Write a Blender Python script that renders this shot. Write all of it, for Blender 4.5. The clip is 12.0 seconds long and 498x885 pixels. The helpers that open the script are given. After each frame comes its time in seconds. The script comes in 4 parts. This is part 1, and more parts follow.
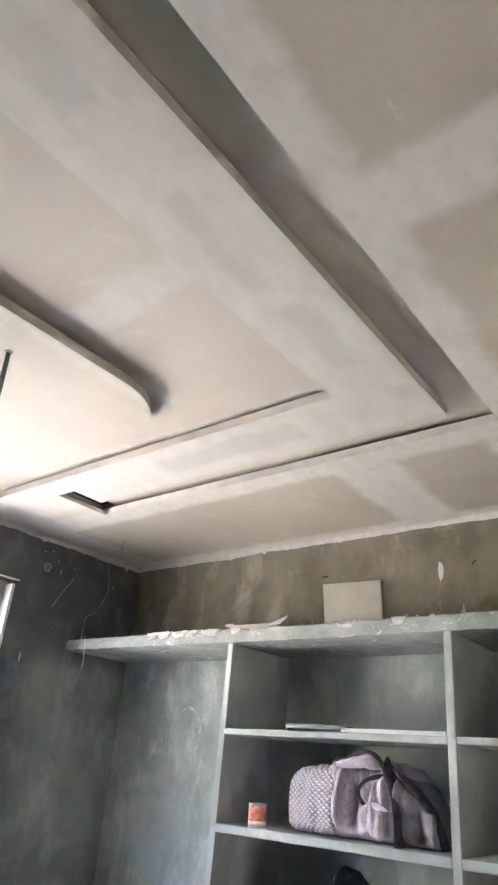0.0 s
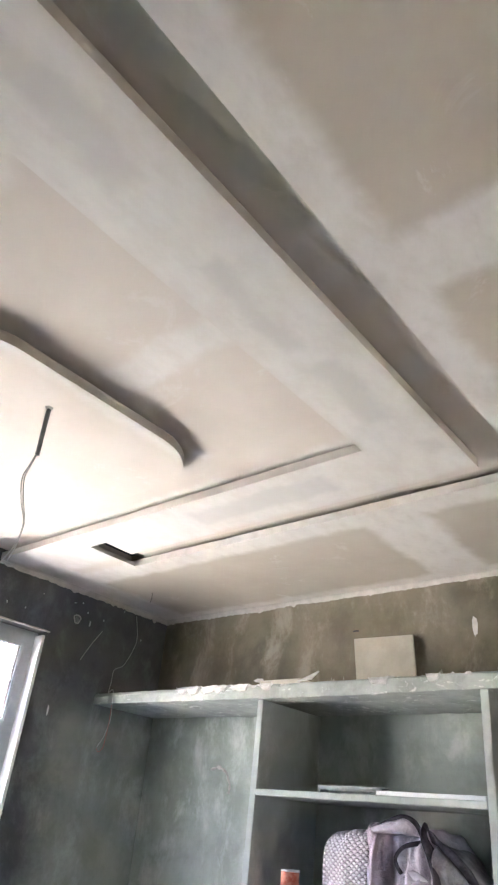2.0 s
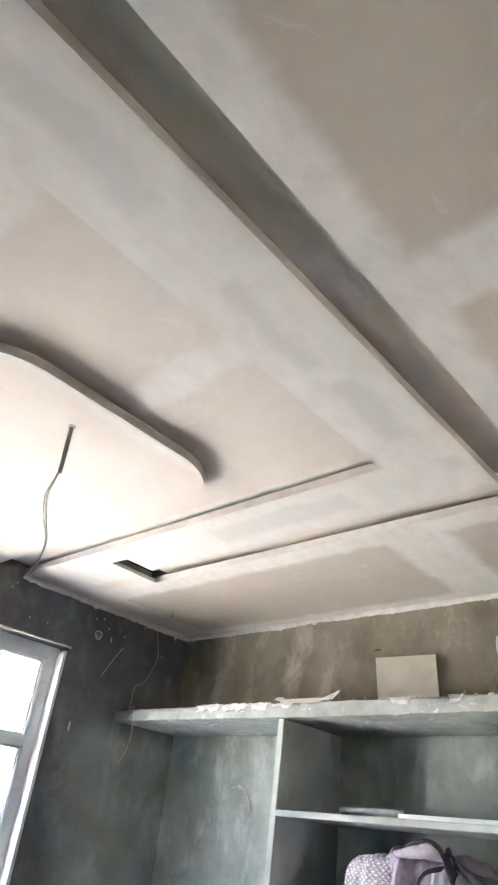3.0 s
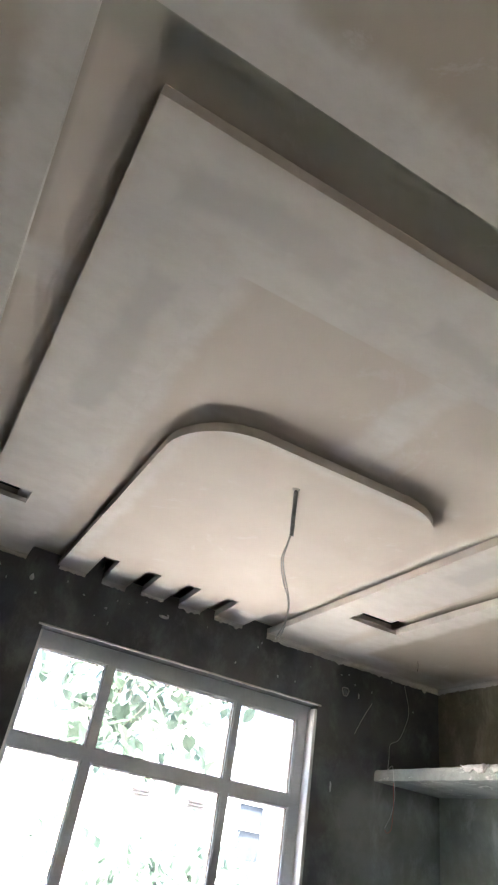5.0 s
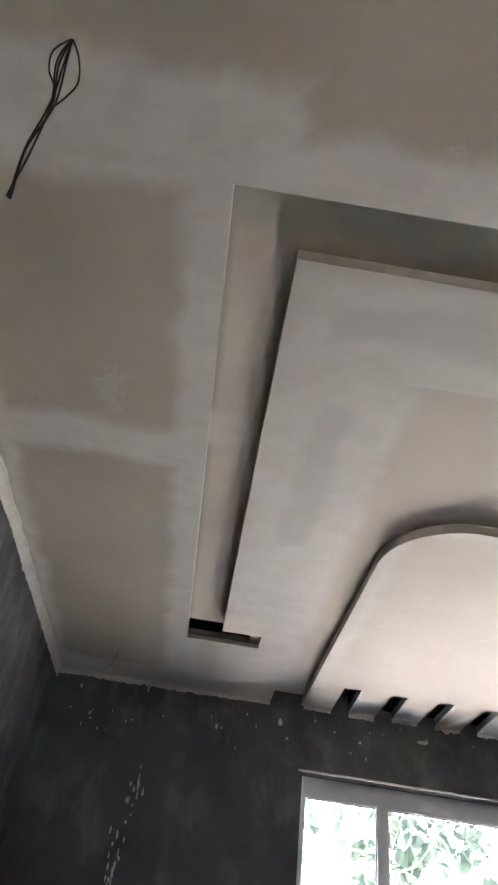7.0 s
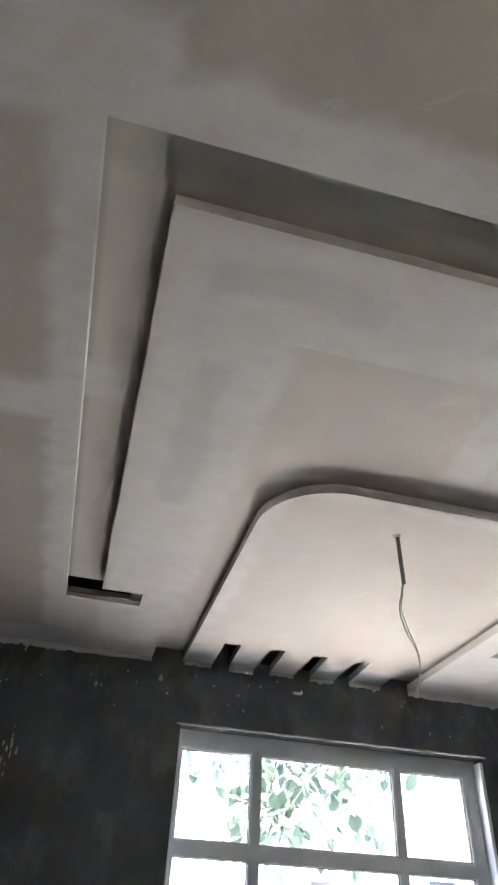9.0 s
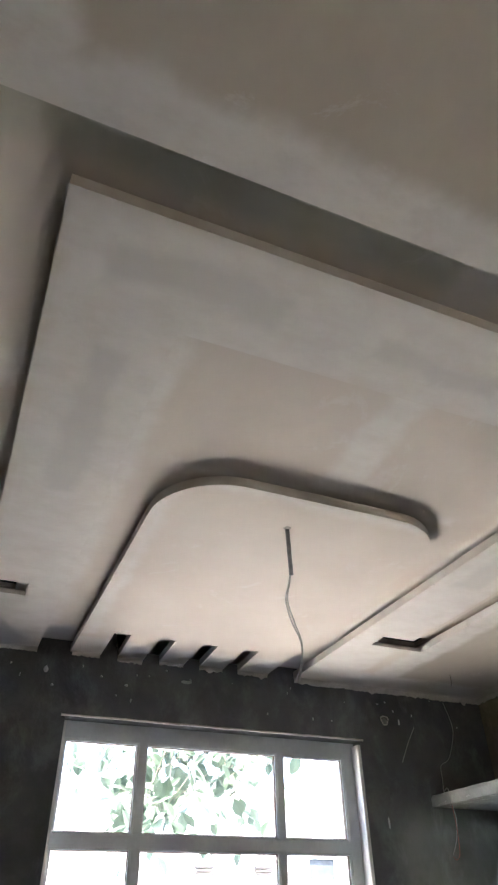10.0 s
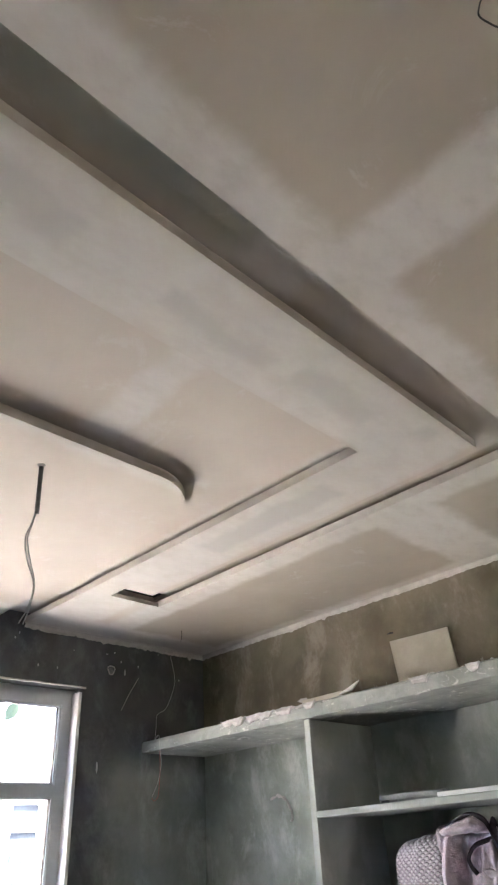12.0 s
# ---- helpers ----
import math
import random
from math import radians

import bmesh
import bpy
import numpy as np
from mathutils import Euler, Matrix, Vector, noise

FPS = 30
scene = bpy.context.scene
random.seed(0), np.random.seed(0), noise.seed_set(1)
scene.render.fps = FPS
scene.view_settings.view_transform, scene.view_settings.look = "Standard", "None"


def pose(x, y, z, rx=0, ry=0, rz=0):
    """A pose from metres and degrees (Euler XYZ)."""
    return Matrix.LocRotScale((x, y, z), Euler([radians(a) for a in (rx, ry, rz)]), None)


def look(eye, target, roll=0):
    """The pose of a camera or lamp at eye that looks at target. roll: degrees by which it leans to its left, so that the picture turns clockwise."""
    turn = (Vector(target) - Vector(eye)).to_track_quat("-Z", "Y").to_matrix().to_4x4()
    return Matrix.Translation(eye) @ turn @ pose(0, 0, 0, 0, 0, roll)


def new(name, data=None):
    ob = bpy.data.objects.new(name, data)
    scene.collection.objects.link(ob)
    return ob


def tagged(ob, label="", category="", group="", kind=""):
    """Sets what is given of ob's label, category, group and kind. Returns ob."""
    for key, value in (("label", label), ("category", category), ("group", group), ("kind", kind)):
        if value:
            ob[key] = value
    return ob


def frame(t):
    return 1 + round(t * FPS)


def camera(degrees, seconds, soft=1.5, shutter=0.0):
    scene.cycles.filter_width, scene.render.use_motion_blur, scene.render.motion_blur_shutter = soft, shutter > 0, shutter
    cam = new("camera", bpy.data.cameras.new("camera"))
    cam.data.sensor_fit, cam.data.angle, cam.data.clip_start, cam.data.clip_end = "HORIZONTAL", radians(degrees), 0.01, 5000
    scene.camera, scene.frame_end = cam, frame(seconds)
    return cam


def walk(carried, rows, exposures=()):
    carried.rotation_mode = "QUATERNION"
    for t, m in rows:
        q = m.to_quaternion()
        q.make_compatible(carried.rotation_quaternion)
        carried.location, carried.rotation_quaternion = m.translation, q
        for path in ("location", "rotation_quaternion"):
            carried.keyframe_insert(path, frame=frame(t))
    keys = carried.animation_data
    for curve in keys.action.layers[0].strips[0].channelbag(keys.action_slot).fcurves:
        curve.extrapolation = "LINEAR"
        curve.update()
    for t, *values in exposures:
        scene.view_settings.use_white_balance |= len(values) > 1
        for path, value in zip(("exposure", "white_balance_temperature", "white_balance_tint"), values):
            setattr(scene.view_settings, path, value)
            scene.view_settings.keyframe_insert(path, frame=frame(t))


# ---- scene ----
PATH = [
    (0, (-0.071, 0.137, 1.628), (1.318, 1.262, 2.525), 4.3),
    (0.5, (-0.101, 0.123, 1.61), (1.227, 1.254, 2.59), 5.4),
    (1, (-0.1, 0.128, 1.621), (1.207, 1.269, 2.616), 5.5),
    (1.5, (-0.112, 0.131, 1.615), (1.179, 1.277, 2.626), 5.7),
    (2, (-0.119, 0.135, 1.621), (1.158, 1.281, 2.647), 5.6),
    (2.5, (-0.125, 0.124, 1.622), (1.115, 1.272, 2.691), 6.3),
    (2.7, (-0.125, 0.117, 1.62), (1.106, 1.281, 2.682), 6.5),
    (4.3, (-0.16, 0.127, 1.634), (0.761, 1.506, 2.752), 10.1),
    (4.5, (-0.169, 0.129, 1.634), (0.66, 1.567, 2.749), 10.4),
    (5, (-0.182, 0.122, 1.63), (0.478, 1.657, 2.73), 10.5),
    (5.5, (-0.18, 0.127, 1.614), (0.361, 1.685, 2.745), 11.0),
    (6, (-0.207, 0.11, 1.606), (0.111, 1.685, 2.799), 7.6),
    (6.5, (-0.238, 0.086, 1.616), (-0.092, 1.617, 2.895), 7.2),
    (6.7, (-0.238, 0.08, 1.62), (-0.158, 1.594, 2.926), 8.0),
    (7.5, (-0.225, 0.088, 1.635), (-0.215, 1.61, 2.928), 8.8),
    (8.3, (-0.200, 0.109, 1.652), (-0.034, 1.677, 2.883), 7.4),
    (8.5, (-0.19, 0.113, 1.651), (0.032, 1.687, 2.865), 5.5),
    (9, (-0.165, 0.098, 1.632), (0.182, 1.632, 2.868), 3.2),
    (9.5, (-0.154, 0.084, 1.639), (0.367, 1.584, 2.856), 0.7),
    (10, (-0.14, 0.081, 1.632), (0.498, 1.537, 2.847), -1.2),
    (10.5, (-0.132, 0.091, 1.642), (0.67, 1.542, 2.76), -1.6),
    (11, (-0.118, 0.128, 1.638), (0.8, 1.558, 2.692), -2.4),
    (11.5, (-0.089, 0.127, 1.64), (1.007, 1.442, 2.674), -5.7),
    (12, (-0.077, 0.1, 1.62), (1.154, 1.241, 2.705), -4.1),
]
EXPO = [(0.0, 5.15, 5850, 12), (2.7, 5.33, 5800, 11), (4.3, 5.03, 5570, 7), (4.9, 4.63, 5950, 10), (5.5, 3.99, 6400, 13),
        (6.0, 3.89, 6450, 13), (6.5, 4.37, 6050, 13), (8.5, 4.87, 5650, 8), (9.0, 4.48, 5700, 9), (9.5, 4.37, 5930, 12),
        (10.5, 4.39, 5970, 11), (11.0, 4.23, 5970, 11), (11.5, 4.36, 5970, 11), (12.0, 4.68, 6050, 13)]
cam = camera(42.7, 12.0, soft=2.2)
walk(cam, [(t, look(eye, target, roll)) for t, eye, target, roll in PATH], EXPO)

# ---- light ----
SUN_EL, SUN_AZ = 72.0, 155.0         # the sun stands high behind the house and lights the yard and the facade opposite
sun_dir = Vector((-math.sin(radians(SUN_AZ)) * math.cos(radians(SUN_EL)), math.cos(radians(SUN_AZ)) * math.cos(radians(SUN_EL)), math.sin(radians(SUN_EL))))
world = bpy.data.worlds.new("world")
scene.world = world
world.use_nodes = True
wn = world.node_tree
sky = wn.nodes.new("ShaderNodeTexSky")
sky.sky_type, sky.sun_disc = "NISHITA", False
sky.sun_elevation, sky.sun_rotation = radians(SUN_EL), radians(-SUN_AZ)
sky.air_density, sky.dust_density, sky.ozone_density = 0.8, 5.0, 0.4
wn.links.new(sky.outputs[0], wn.nodes["Background"].inputs[0])
wn.nodes["Background"].inputs[1].default_value = 0.15
sun = new("sun", bpy.data.lights.new("sun", "SUN"))
sun.data.energy, sun.data.angle, sun.data.color = 5.0, radians(0.5), (1.0, 0.93, 0.82)
sun.matrix_world = look(sun_dir * 30, (0, 0, 0))


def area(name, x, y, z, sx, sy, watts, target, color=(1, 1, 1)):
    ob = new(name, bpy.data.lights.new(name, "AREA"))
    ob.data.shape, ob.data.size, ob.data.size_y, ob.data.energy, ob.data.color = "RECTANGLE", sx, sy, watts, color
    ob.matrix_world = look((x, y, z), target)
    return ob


# added warm fill lamp behind the camera, in an invented doorway
area("rear_fill", 0.9, -2.36, 1.05, 0.85, 1.95, 0.6, (0.9, 2.0, 1.2), (1.0, 0.90, 0.74))

# ---- plan, in metres ----
H = 2.80                              # underside of the hung ceiling
T, ROOF = 0.036, 0.058                # plate thickness, height of the recess roof over it
XL, XR, YW, YB = -0.98, 2.945, 3.485, -2.30
OX0, OX1, OY0, OY1 = -0.33, 2.057, 0.70, 2.848     # outer opening
AX0, AX1, AY0, AY1 = -0.18, 1.92, 0.84, 2.722      # hung panel
SX0, SX1 = -0.005, 1.742                           # ends of the far slots
IX0, IX1, IY0 = 0.14, 1.605, 1.138                 # inner recess
BX0, BX1, BY0, BR = 0.305, 1.435, 1.714, 0.27      # rounded panel
NOTCH = [(0.462 + 0.2315 * i, 0.545 + 0.2305 * i) for i in range(4)]
NY = 3.15
WX0, WX1, WZ0, WZ1 = 0.33, 2.012, 0.92, 2.487      # window opening
FX, SLAB0, SLAB1 = 2.44, 2.147, 2.213              # shelf front, underside and top of the slab


# ---- node helpers ----
class Nodes:
    def __init__(self, name):
        self.mat = bpy.data.materials.new(name)
        self.mat.use_nodes = True
        self.tree = self.mat.node_tree
        self.bsdf = self.tree.nodes["Principled BSDF"]
        self.pos = self.tree.nodes.new("ShaderNodeNewGeometry").outputs["Position"]

    def put(self, socket, value):
        if hasattr(value, "is_linked"):
            self.tree.links.new(value, socket)
        elif isinstance(value, (tuple, list)) and len(value) == 3 and len(socket.default_value) == 4:
            socket.default_value = (*value, 1.0)
        else:
            socket.default_value = value

    def math(self, op, a, b=0.0, c=0.0):
        n = self.tree.nodes.new("ShaderNodeMath")
        n.operation = op
        for s, v in zip(n.inputs, (a, b, c)):
            self.put(s, v)
        return n.outputs[0]

    def ramp(self, v, lo, hi, a=0.0, b=1.0):
        n = self.tree.nodes.new("ShaderNodeMapRange")
        n.interpolation_type = "SMOOTHSTEP"
        for s, x in zip(n.inputs, (v, lo, hi, a, b)):
            self.put(s, x)
        return n.outputs[0]

    def noise(self, scale, detail=4.0, rough=0.55, vec=None, stretch=None, dist=0.0):
        n = self.tree.nodes.new("ShaderNodeTexNoise")
        n.inputs["Scale"].default_value, n.inputs["Detail"].default_value = scale, detail
        n.inputs["Roughness"].default_value, n.inputs["Distortion"].default_value = rough, dist
        v = vec or self.pos
        if stretch:
            m = self.tree.nodes.new("ShaderNodeMapping")
            m.inputs["Scale"].default_value = stretch
            self.put(m.inputs["Vector"], v)
            v = m.outputs[0]
        self.put(n.inputs["Vector"], v)
        return n.outputs["Fac"]

    def voronoi(self, scale, feature="F1", vec=None):
        n = self.tree.nodes.new("ShaderNodeTexVoronoi")
        n.feature = feature
        n.inputs["Scale"].default_value = scale
        self.put(n.inputs["Vector"], vec or self.pos)
        return n.outputs["Distance"]

    def mix(self, fac, a, b):
        n = self.tree.nodes.new("ShaderNodeMix")
        n.data_type = "RGBA"
        self.put(n.inputs[0], fac)
        self.put(n.inputs[6], a)
        self.put(n.inputs[7], b)
        return n.outputs[2]

    def xyz(self):
        n = self.tree.nodes.new("ShaderNodeSeparateXYZ")
        self.put(n.inputs[0], self.pos)
        return n.outputs

    def bump(self, height, strength, dist):
        n = self.tree.nodes.new("ShaderNodeBump")
        n.inputs["Strength"].default_value, n.inputs["Distance"].default_value = strength, dist
        self.put(n.inputs["Height"], height)
        self.tree.links.new(n.outputs[0], self.bsdf.inputs["Normal"])

    def done(self, color, rough=0.8, metal=0.0):
        self.put(self.bsdf.inputs["Base Color"], color)
        self.put(self.bsdf.inputs["Roughness"], rough)
        self.put(self.bsdf.inputs["Metallic"], metal)
        return self.mat


def speckled(name, a, b, rough=0.7, scale=18.0, metal=0.0, bump=0.2, depth=0.002):
    n = Nodes(name)
    f = n.noise(scale, 5)
    g = n.noise(scale * 9, 3)
    n.bump(n.math("ADD", f, n.math("MULTIPLY", g, 0.4)), bump, depth)
    return n.done(n.mix(n.ramp(n.math("ADD", n.math("MULTIPLY", f, 0.75), n.math("MULTIPLY", g, 0.25)), 0.36, 0.64), a, b), n.ramp(g, 0.2, 0.8, rough - 0.08, min(1.0, rough + 0.08)), metal)


# ---- materials ----
# bands of joint compound on the boards: (x from, x to, y from, y to)
COMPOUND = [
    (OX0 - 0.10, OX0 + 0.06, 0.50, 3.5), (OX1 - 0.06, OX1 + 0.13, 0.50, 3.5), (OX0 - 0.10, OX1 + 0.2, OY0 - 0.12, OY0 + 0.06),
    (0.80, 1.02, -2.3, 0.64), (-0.98, OX0, 1.45, 1.62), (-0.99, -0.20, 0.50, 0.74), (OX1, 2.95, 1.17, 1.47), (OX1, 2.95, 0.55, 0.80),
    (-0.98, 2.95, 3.25, 3.5), (-0.98, -0.91, -2.3, 3.5), (2.86, 2.95, -2.3, 3.5),
    (AX0, IX0 + 0.07, AY0, 3.5), (AX0, AX1, AY0, IY0 + 0.015), (IX1 - 0.015, AX1, AY0, 3.5), (0.80, 0.95, IY0, 1.72),
    (BX0, BX0 + 0.07, BY0, 3.2), (BX0, BX1, BY0, BY0 + 0.05), (-0.98, 0.6, -0.9, -0.65), (1.2, 2.9, -0.6, -0.35),
]
ROOF_COMPOUND = [(0.70, 0.92, OY0 - 0.1, AY0 + 0.1), (OX0 - 0.1, AX0 + 0.1, 1.4, 1.55)]
# sanded, greyer patches in the compound
SANDED = [(-0.07, 0.36, 0.92, 1.03), (0.62, 1.02, 0.97, 1.05), (1.10, 1.47, 0.93, 1.04), (1.64, 1.73, 0.87, 0.95), (-0.06, 0.05, 1.25, 1.95), (1.68, 1.83, 1.35, 2.1)]


def gypsum():
    n = Nodes("gypsum_board")
    wob = n.math("MULTIPLY", n.math("SUBTRACT", n.noise(5.0, 4, 0.6), 0.5), 0.11)
    wob2 = n.math("MULTIPLY", n.math("SUBTRACT", n.noise(4.3, 4, 0.6, stretch=(1.1, 0.9, 1.3)), 0.5), 0.11)
    x, y, z = n.xyz()
    x, y = n.math("ADD", x, wob), n.math("ADD", y, wob2)

    def outside(rects):
        total = None
        for x0, x1, y0, y1 in rects:
            dx = n.math("SUBTRACT", n.math("ABSOLUTE", n.math("SUBTRACT", x, (x0 + x1) / 2)), (x1 - x0) / 2)
            dy = n.math("SUBTRACT", n.math("ABSOLUTE", n.math("SUBTRACT", y, (y0 + y1) / 2)), (y1 - y0) / 2)
            d = n.math("MAXIMUM", dx, dy)
            total = d if total is None else n.math("MINIMUM", total, d)
        return total
    gx, gy, _ = n.xyz()
    beside = n.math("MAXIMUM", n.math("SUBTRACT", n.math("ABSOLUTE", n.math("SUBTRACT", gx, (AX0 + AX1) / 2)), (AX1 - AX0) / 2 - 0.02), n.math("SUBTRACT", AY0 + 0.02, gy))
    roof = n.math("MULTIPLY", n.math("GREATER_THAN", z, H + 0.043), n.math("GREATER_THAN", beside, 0.0))
    total = n.math("ADD", n.math("MULTIPLY", outside(ROOF_COMPOUND), roof), n.math("MULTIPLY", outside(COMPOUND), n.math("SUBTRACT", 1.0, roof)))
    sanded = n.ramp(outside(SANDED), -0.03, 0.02, 0.7, 0.0)
    mask = n.ramp(total, -0.038, 0.026, 1.0, 0.0)
    cloud = n.noise(2.2, 5, 0.6)
    streak = n.noise(14.0, 5, 0.65, stretch=(0.6, 1.0, 1.0))
    mask = n.math("MULTIPLY", mask, n.ramp(streak, 0.2, 0.5, 0.7, 1.0))
    # two makes of board: greyer paper on the outer field, pinker on the hung panels
    field = n.math("MAXIMUM", n.math("SUBTRACT", n.math("ABSOLUTE", n.math("SUBTRACT", gx, (OX0 + OX1) / 2)), (OX1 - OX0) / 2), n.math("SUBTRACT", OY0, gy))
    board = n.mix(n.ramp(field, -0.02, 0.0), n.mix(n.ramp(cloud, 0.3, 0.7), (0.61, 0.525, 0.442), (0.65, 0.57, 0.487)), n.mix(n.ramp(cloud, 0.3, 0.7), (0.47, 0.402, 0.318), (0.53, 0.46, 0.373)))
    # the roof of the near channel is tinted grey-green, fading out eastwards
    near = n.math("MULTIPLY", n.math("MULTIPLY", n.ramp(gy, AY0 + 0.01, AY0 - 0.06, 0.0, 1.0), n.ramp(z, H + 0.037, H + 0.044)), n.math("MULTIPLY", n.ramp(gx, 0.85, 0.66), n.ramp(n.noise(3.4, 4, 0.6), 0.2, 0.55, 0.55, 1.0)))
    board = n.mix(near, board, n.mix(n.ramp(cloud, 0.3, 0.7), (0.45, 0.432, 0.345), (0.51, 0.487, 0.40)))
    skim = n.mix(n.ramp(streak, 0.35, 0.7), (0.667, 0.606, 0.542), (0.712, 0.655, 0.592))
    skim = n.mix(sanded, skim, (0.575, 0.53, 0.48))
    col = n.mix(mask, board, skim)
    # thin smears and thumb marks
    smear = n.ramp(n.noise(3.1, 6, 0.7, dist=1.2), 0.60, 0.68)
    col = n.mix(n.math("MULTIPLY", smear, 0.28), col, (0.73, 0.69, 0.65))
    spot = n.ramp(n.voronoi(3.3), 0.012, 0.022, 0.5, 0.0)
    col = n.mix(spot, col, (0.40, 0.36, 0.33))
    n.bump(n.math("ADD", n.math("MULTIPLY", mask, 0.5), n.math("ADD", n.math("MULTIPLY", streak, 0.35), n.math("MULTIPLY", n.noise(2.0, 3), 0.4))), 0.14, 0.005)
    return n.done(col, 0.85)


def cement(name, dark, mid, pale, upper=None, patch=None):
    n = Nodes(name)
    big = n.noise(2.3, 6, 0.66, dist=0.2)
    trowel = n.noise(5.5, 6, 0.68, stretch=(1.0, 1.0, 0.6), dist=0.25)
    fine = n.noise(60.0, 4, 0.6)
    z = n.xyz()[2]
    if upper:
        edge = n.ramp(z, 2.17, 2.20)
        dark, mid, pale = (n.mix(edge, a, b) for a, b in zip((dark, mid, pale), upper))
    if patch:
        # olive-grey plaster beside the shelves, made paler to stand in for window haze
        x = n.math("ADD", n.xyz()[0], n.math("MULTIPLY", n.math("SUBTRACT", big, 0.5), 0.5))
        hazed = n.math("MULTIPLY", n.ramp(x, 2.05, 2.40), n.ramp(z, 2.22, 2.02))
        dark, mid, pale = (n.mix(hazed, a, b) for a, b in zip((dark, mid, pale), patch))
    col = n.mix(n.ramp(big, 0.34, 0.62), dark, mid)
    col = n.mix(n.math("MULTIPLY", n.ramp(trowel, 0.48, 0.72), 0.85), col, pale)
    col = n.mix(n.math("MULTIPLY", n.ramp(fine, 0.55, 0.75), 0.25), col, dark)
    n.bump(n.math("ADD", n.math("MULTIPLY", trowel, 0.8), n.math("MULTIPLY", fine, 0.12)), 0.5, 0.012)
    return n.done(col, n.ramp(trowel, 0.3, 0.7, 0.92, 0.75))


GYPSUM = gypsum()
# darker render above the slab; its brown also carries warm ceiling bounce
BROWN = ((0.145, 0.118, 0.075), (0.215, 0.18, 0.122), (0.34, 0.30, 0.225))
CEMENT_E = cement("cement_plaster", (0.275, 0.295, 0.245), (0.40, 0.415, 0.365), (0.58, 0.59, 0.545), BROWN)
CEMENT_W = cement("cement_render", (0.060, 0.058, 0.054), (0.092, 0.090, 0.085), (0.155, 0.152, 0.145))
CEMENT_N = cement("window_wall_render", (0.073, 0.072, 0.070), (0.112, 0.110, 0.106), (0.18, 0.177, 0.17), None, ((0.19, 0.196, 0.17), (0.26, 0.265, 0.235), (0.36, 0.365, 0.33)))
SHELF = cement("cement_shelf", (0.37, 0.385, 0.36), (0.46, 0.475, 0.45), (0.60, 0.61, 0.59))


def splashed(name):
    """Grey cement with torn patches of white plaster left on it."""
    n = Nodes(name)
    big, fine = n.noise(6.0, 6, 0.68, dist=0.4), n.noise(48.0, 5, 0.65)
    blot = n.noise(15.0, 6, 0.72, stretch=(1.0, 0.7, 1.6), dist=0.8)
    grey = n.mix(n.ramp(big, 0.34, 0.64), (0.31, 0.32, 0.292), (0.43, 0.437, 0.405))
    white = n.ramp(n.math("ADD", blot, n.math("MULTIPLY", n.math("SUBTRACT", fine, 0.5), 0.25)), 0.58, 0.65)
    col = n.mix(n.math("MULTIPLY", white, 0.75), grey, (0.74, 0.72, 0.685))
    n.bump(n.math("ADD", n.math("MULTIPLY", white, 0.6), n.math("MULTIPLY", fine, 0.5)), 0.4, 0.008)
    return n.done(col, 0.9)


SLAB = splashed("splashed_cement")
FLOOR = cement("cement_floor", (0.50, 0.472, 0.43), (0.585, 0.555, 0.51), (0.66, 0.632, 0.585))
FILLET = speckled("skim_plaster", (0.53, 0.487, 0.435), (0.63, 0.582, 0.528), 0.9, 20, bump=0.3, depth=0.004)
PLASTER = speckled("white_plaster", (0.56, 0.54, 0.51), (0.72, 0.70, 0.67), 0.9, 25, bump=0.5, depth=0.006)
REVEAL = speckled("reveal_paint", (0.70, 0.69, 0.67), (0.80, 0.79, 0.77), 0.7, 12)
FRAME = speckled("window_vinyl", (0.50, 0.52, 0.54), (0.58, 0.60, 0.62), 0.45, 6, bump=0.05)
GASKET = speckled("gasket", (0.10, 0.07, 0.05), (0.16, 0.11, 0.08), 0.6, 30)
CARD = speckled("board_paper", (0.54, 0.485, 0.385), (0.62, 0.565, 0.465), 0.85, 9)
STEEL = speckled("galvanised_steel", (0.42, 0.43, 0.43), (0.55, 0.56, 0.56), 0.45, 30, 0.8, 0.1)
ZINC = speckled("dull_zinc", (0.24, 0.245, 0.24), (0.34, 0.345, 0.335), 0.6, 30, 0.3, 0.1)
WASH = speckled("thin_plaster_wash", (0.30, 0.27, 0.205), (0.42, 0.385, 0.31), 0.9, 30, bump=0.3)
WHITE = speckled("white_plastic", (0.74, 0.74, 0.74), (0.82, 0.82, 0.82), 0.4, 15, bump=0.05)
ROD = speckled("grey_conduit", (0.15, 0.143, 0.135), (0.25, 0.238, 0.225), 0.5, 40)
WIRE_D = speckled("dark_wire", (0.02, 0.017, 0.015), (0.05, 0.04, 0.035), 0.5, 60)
WIRE_L = speckled("pale_wire", (0.52, 0.50, 0.47), (0.64, 0.62, 0.58), 0.5, 60)
WIRE_R = speckled("red_wire", (0.42, 0.10, 0.07), (0.55, 0.16, 0.12), 0.5, 60)


def glass():
    n = Nodes("window_glass")
    n.put(n.bsdf.inputs["Transmission Weight"], 1.0)
    n.put(n.bsdf.inputs["IOR"], 1.02)
    return n.done((0.97, 0.98, 0.98), 0.0)


GLASS = glass()


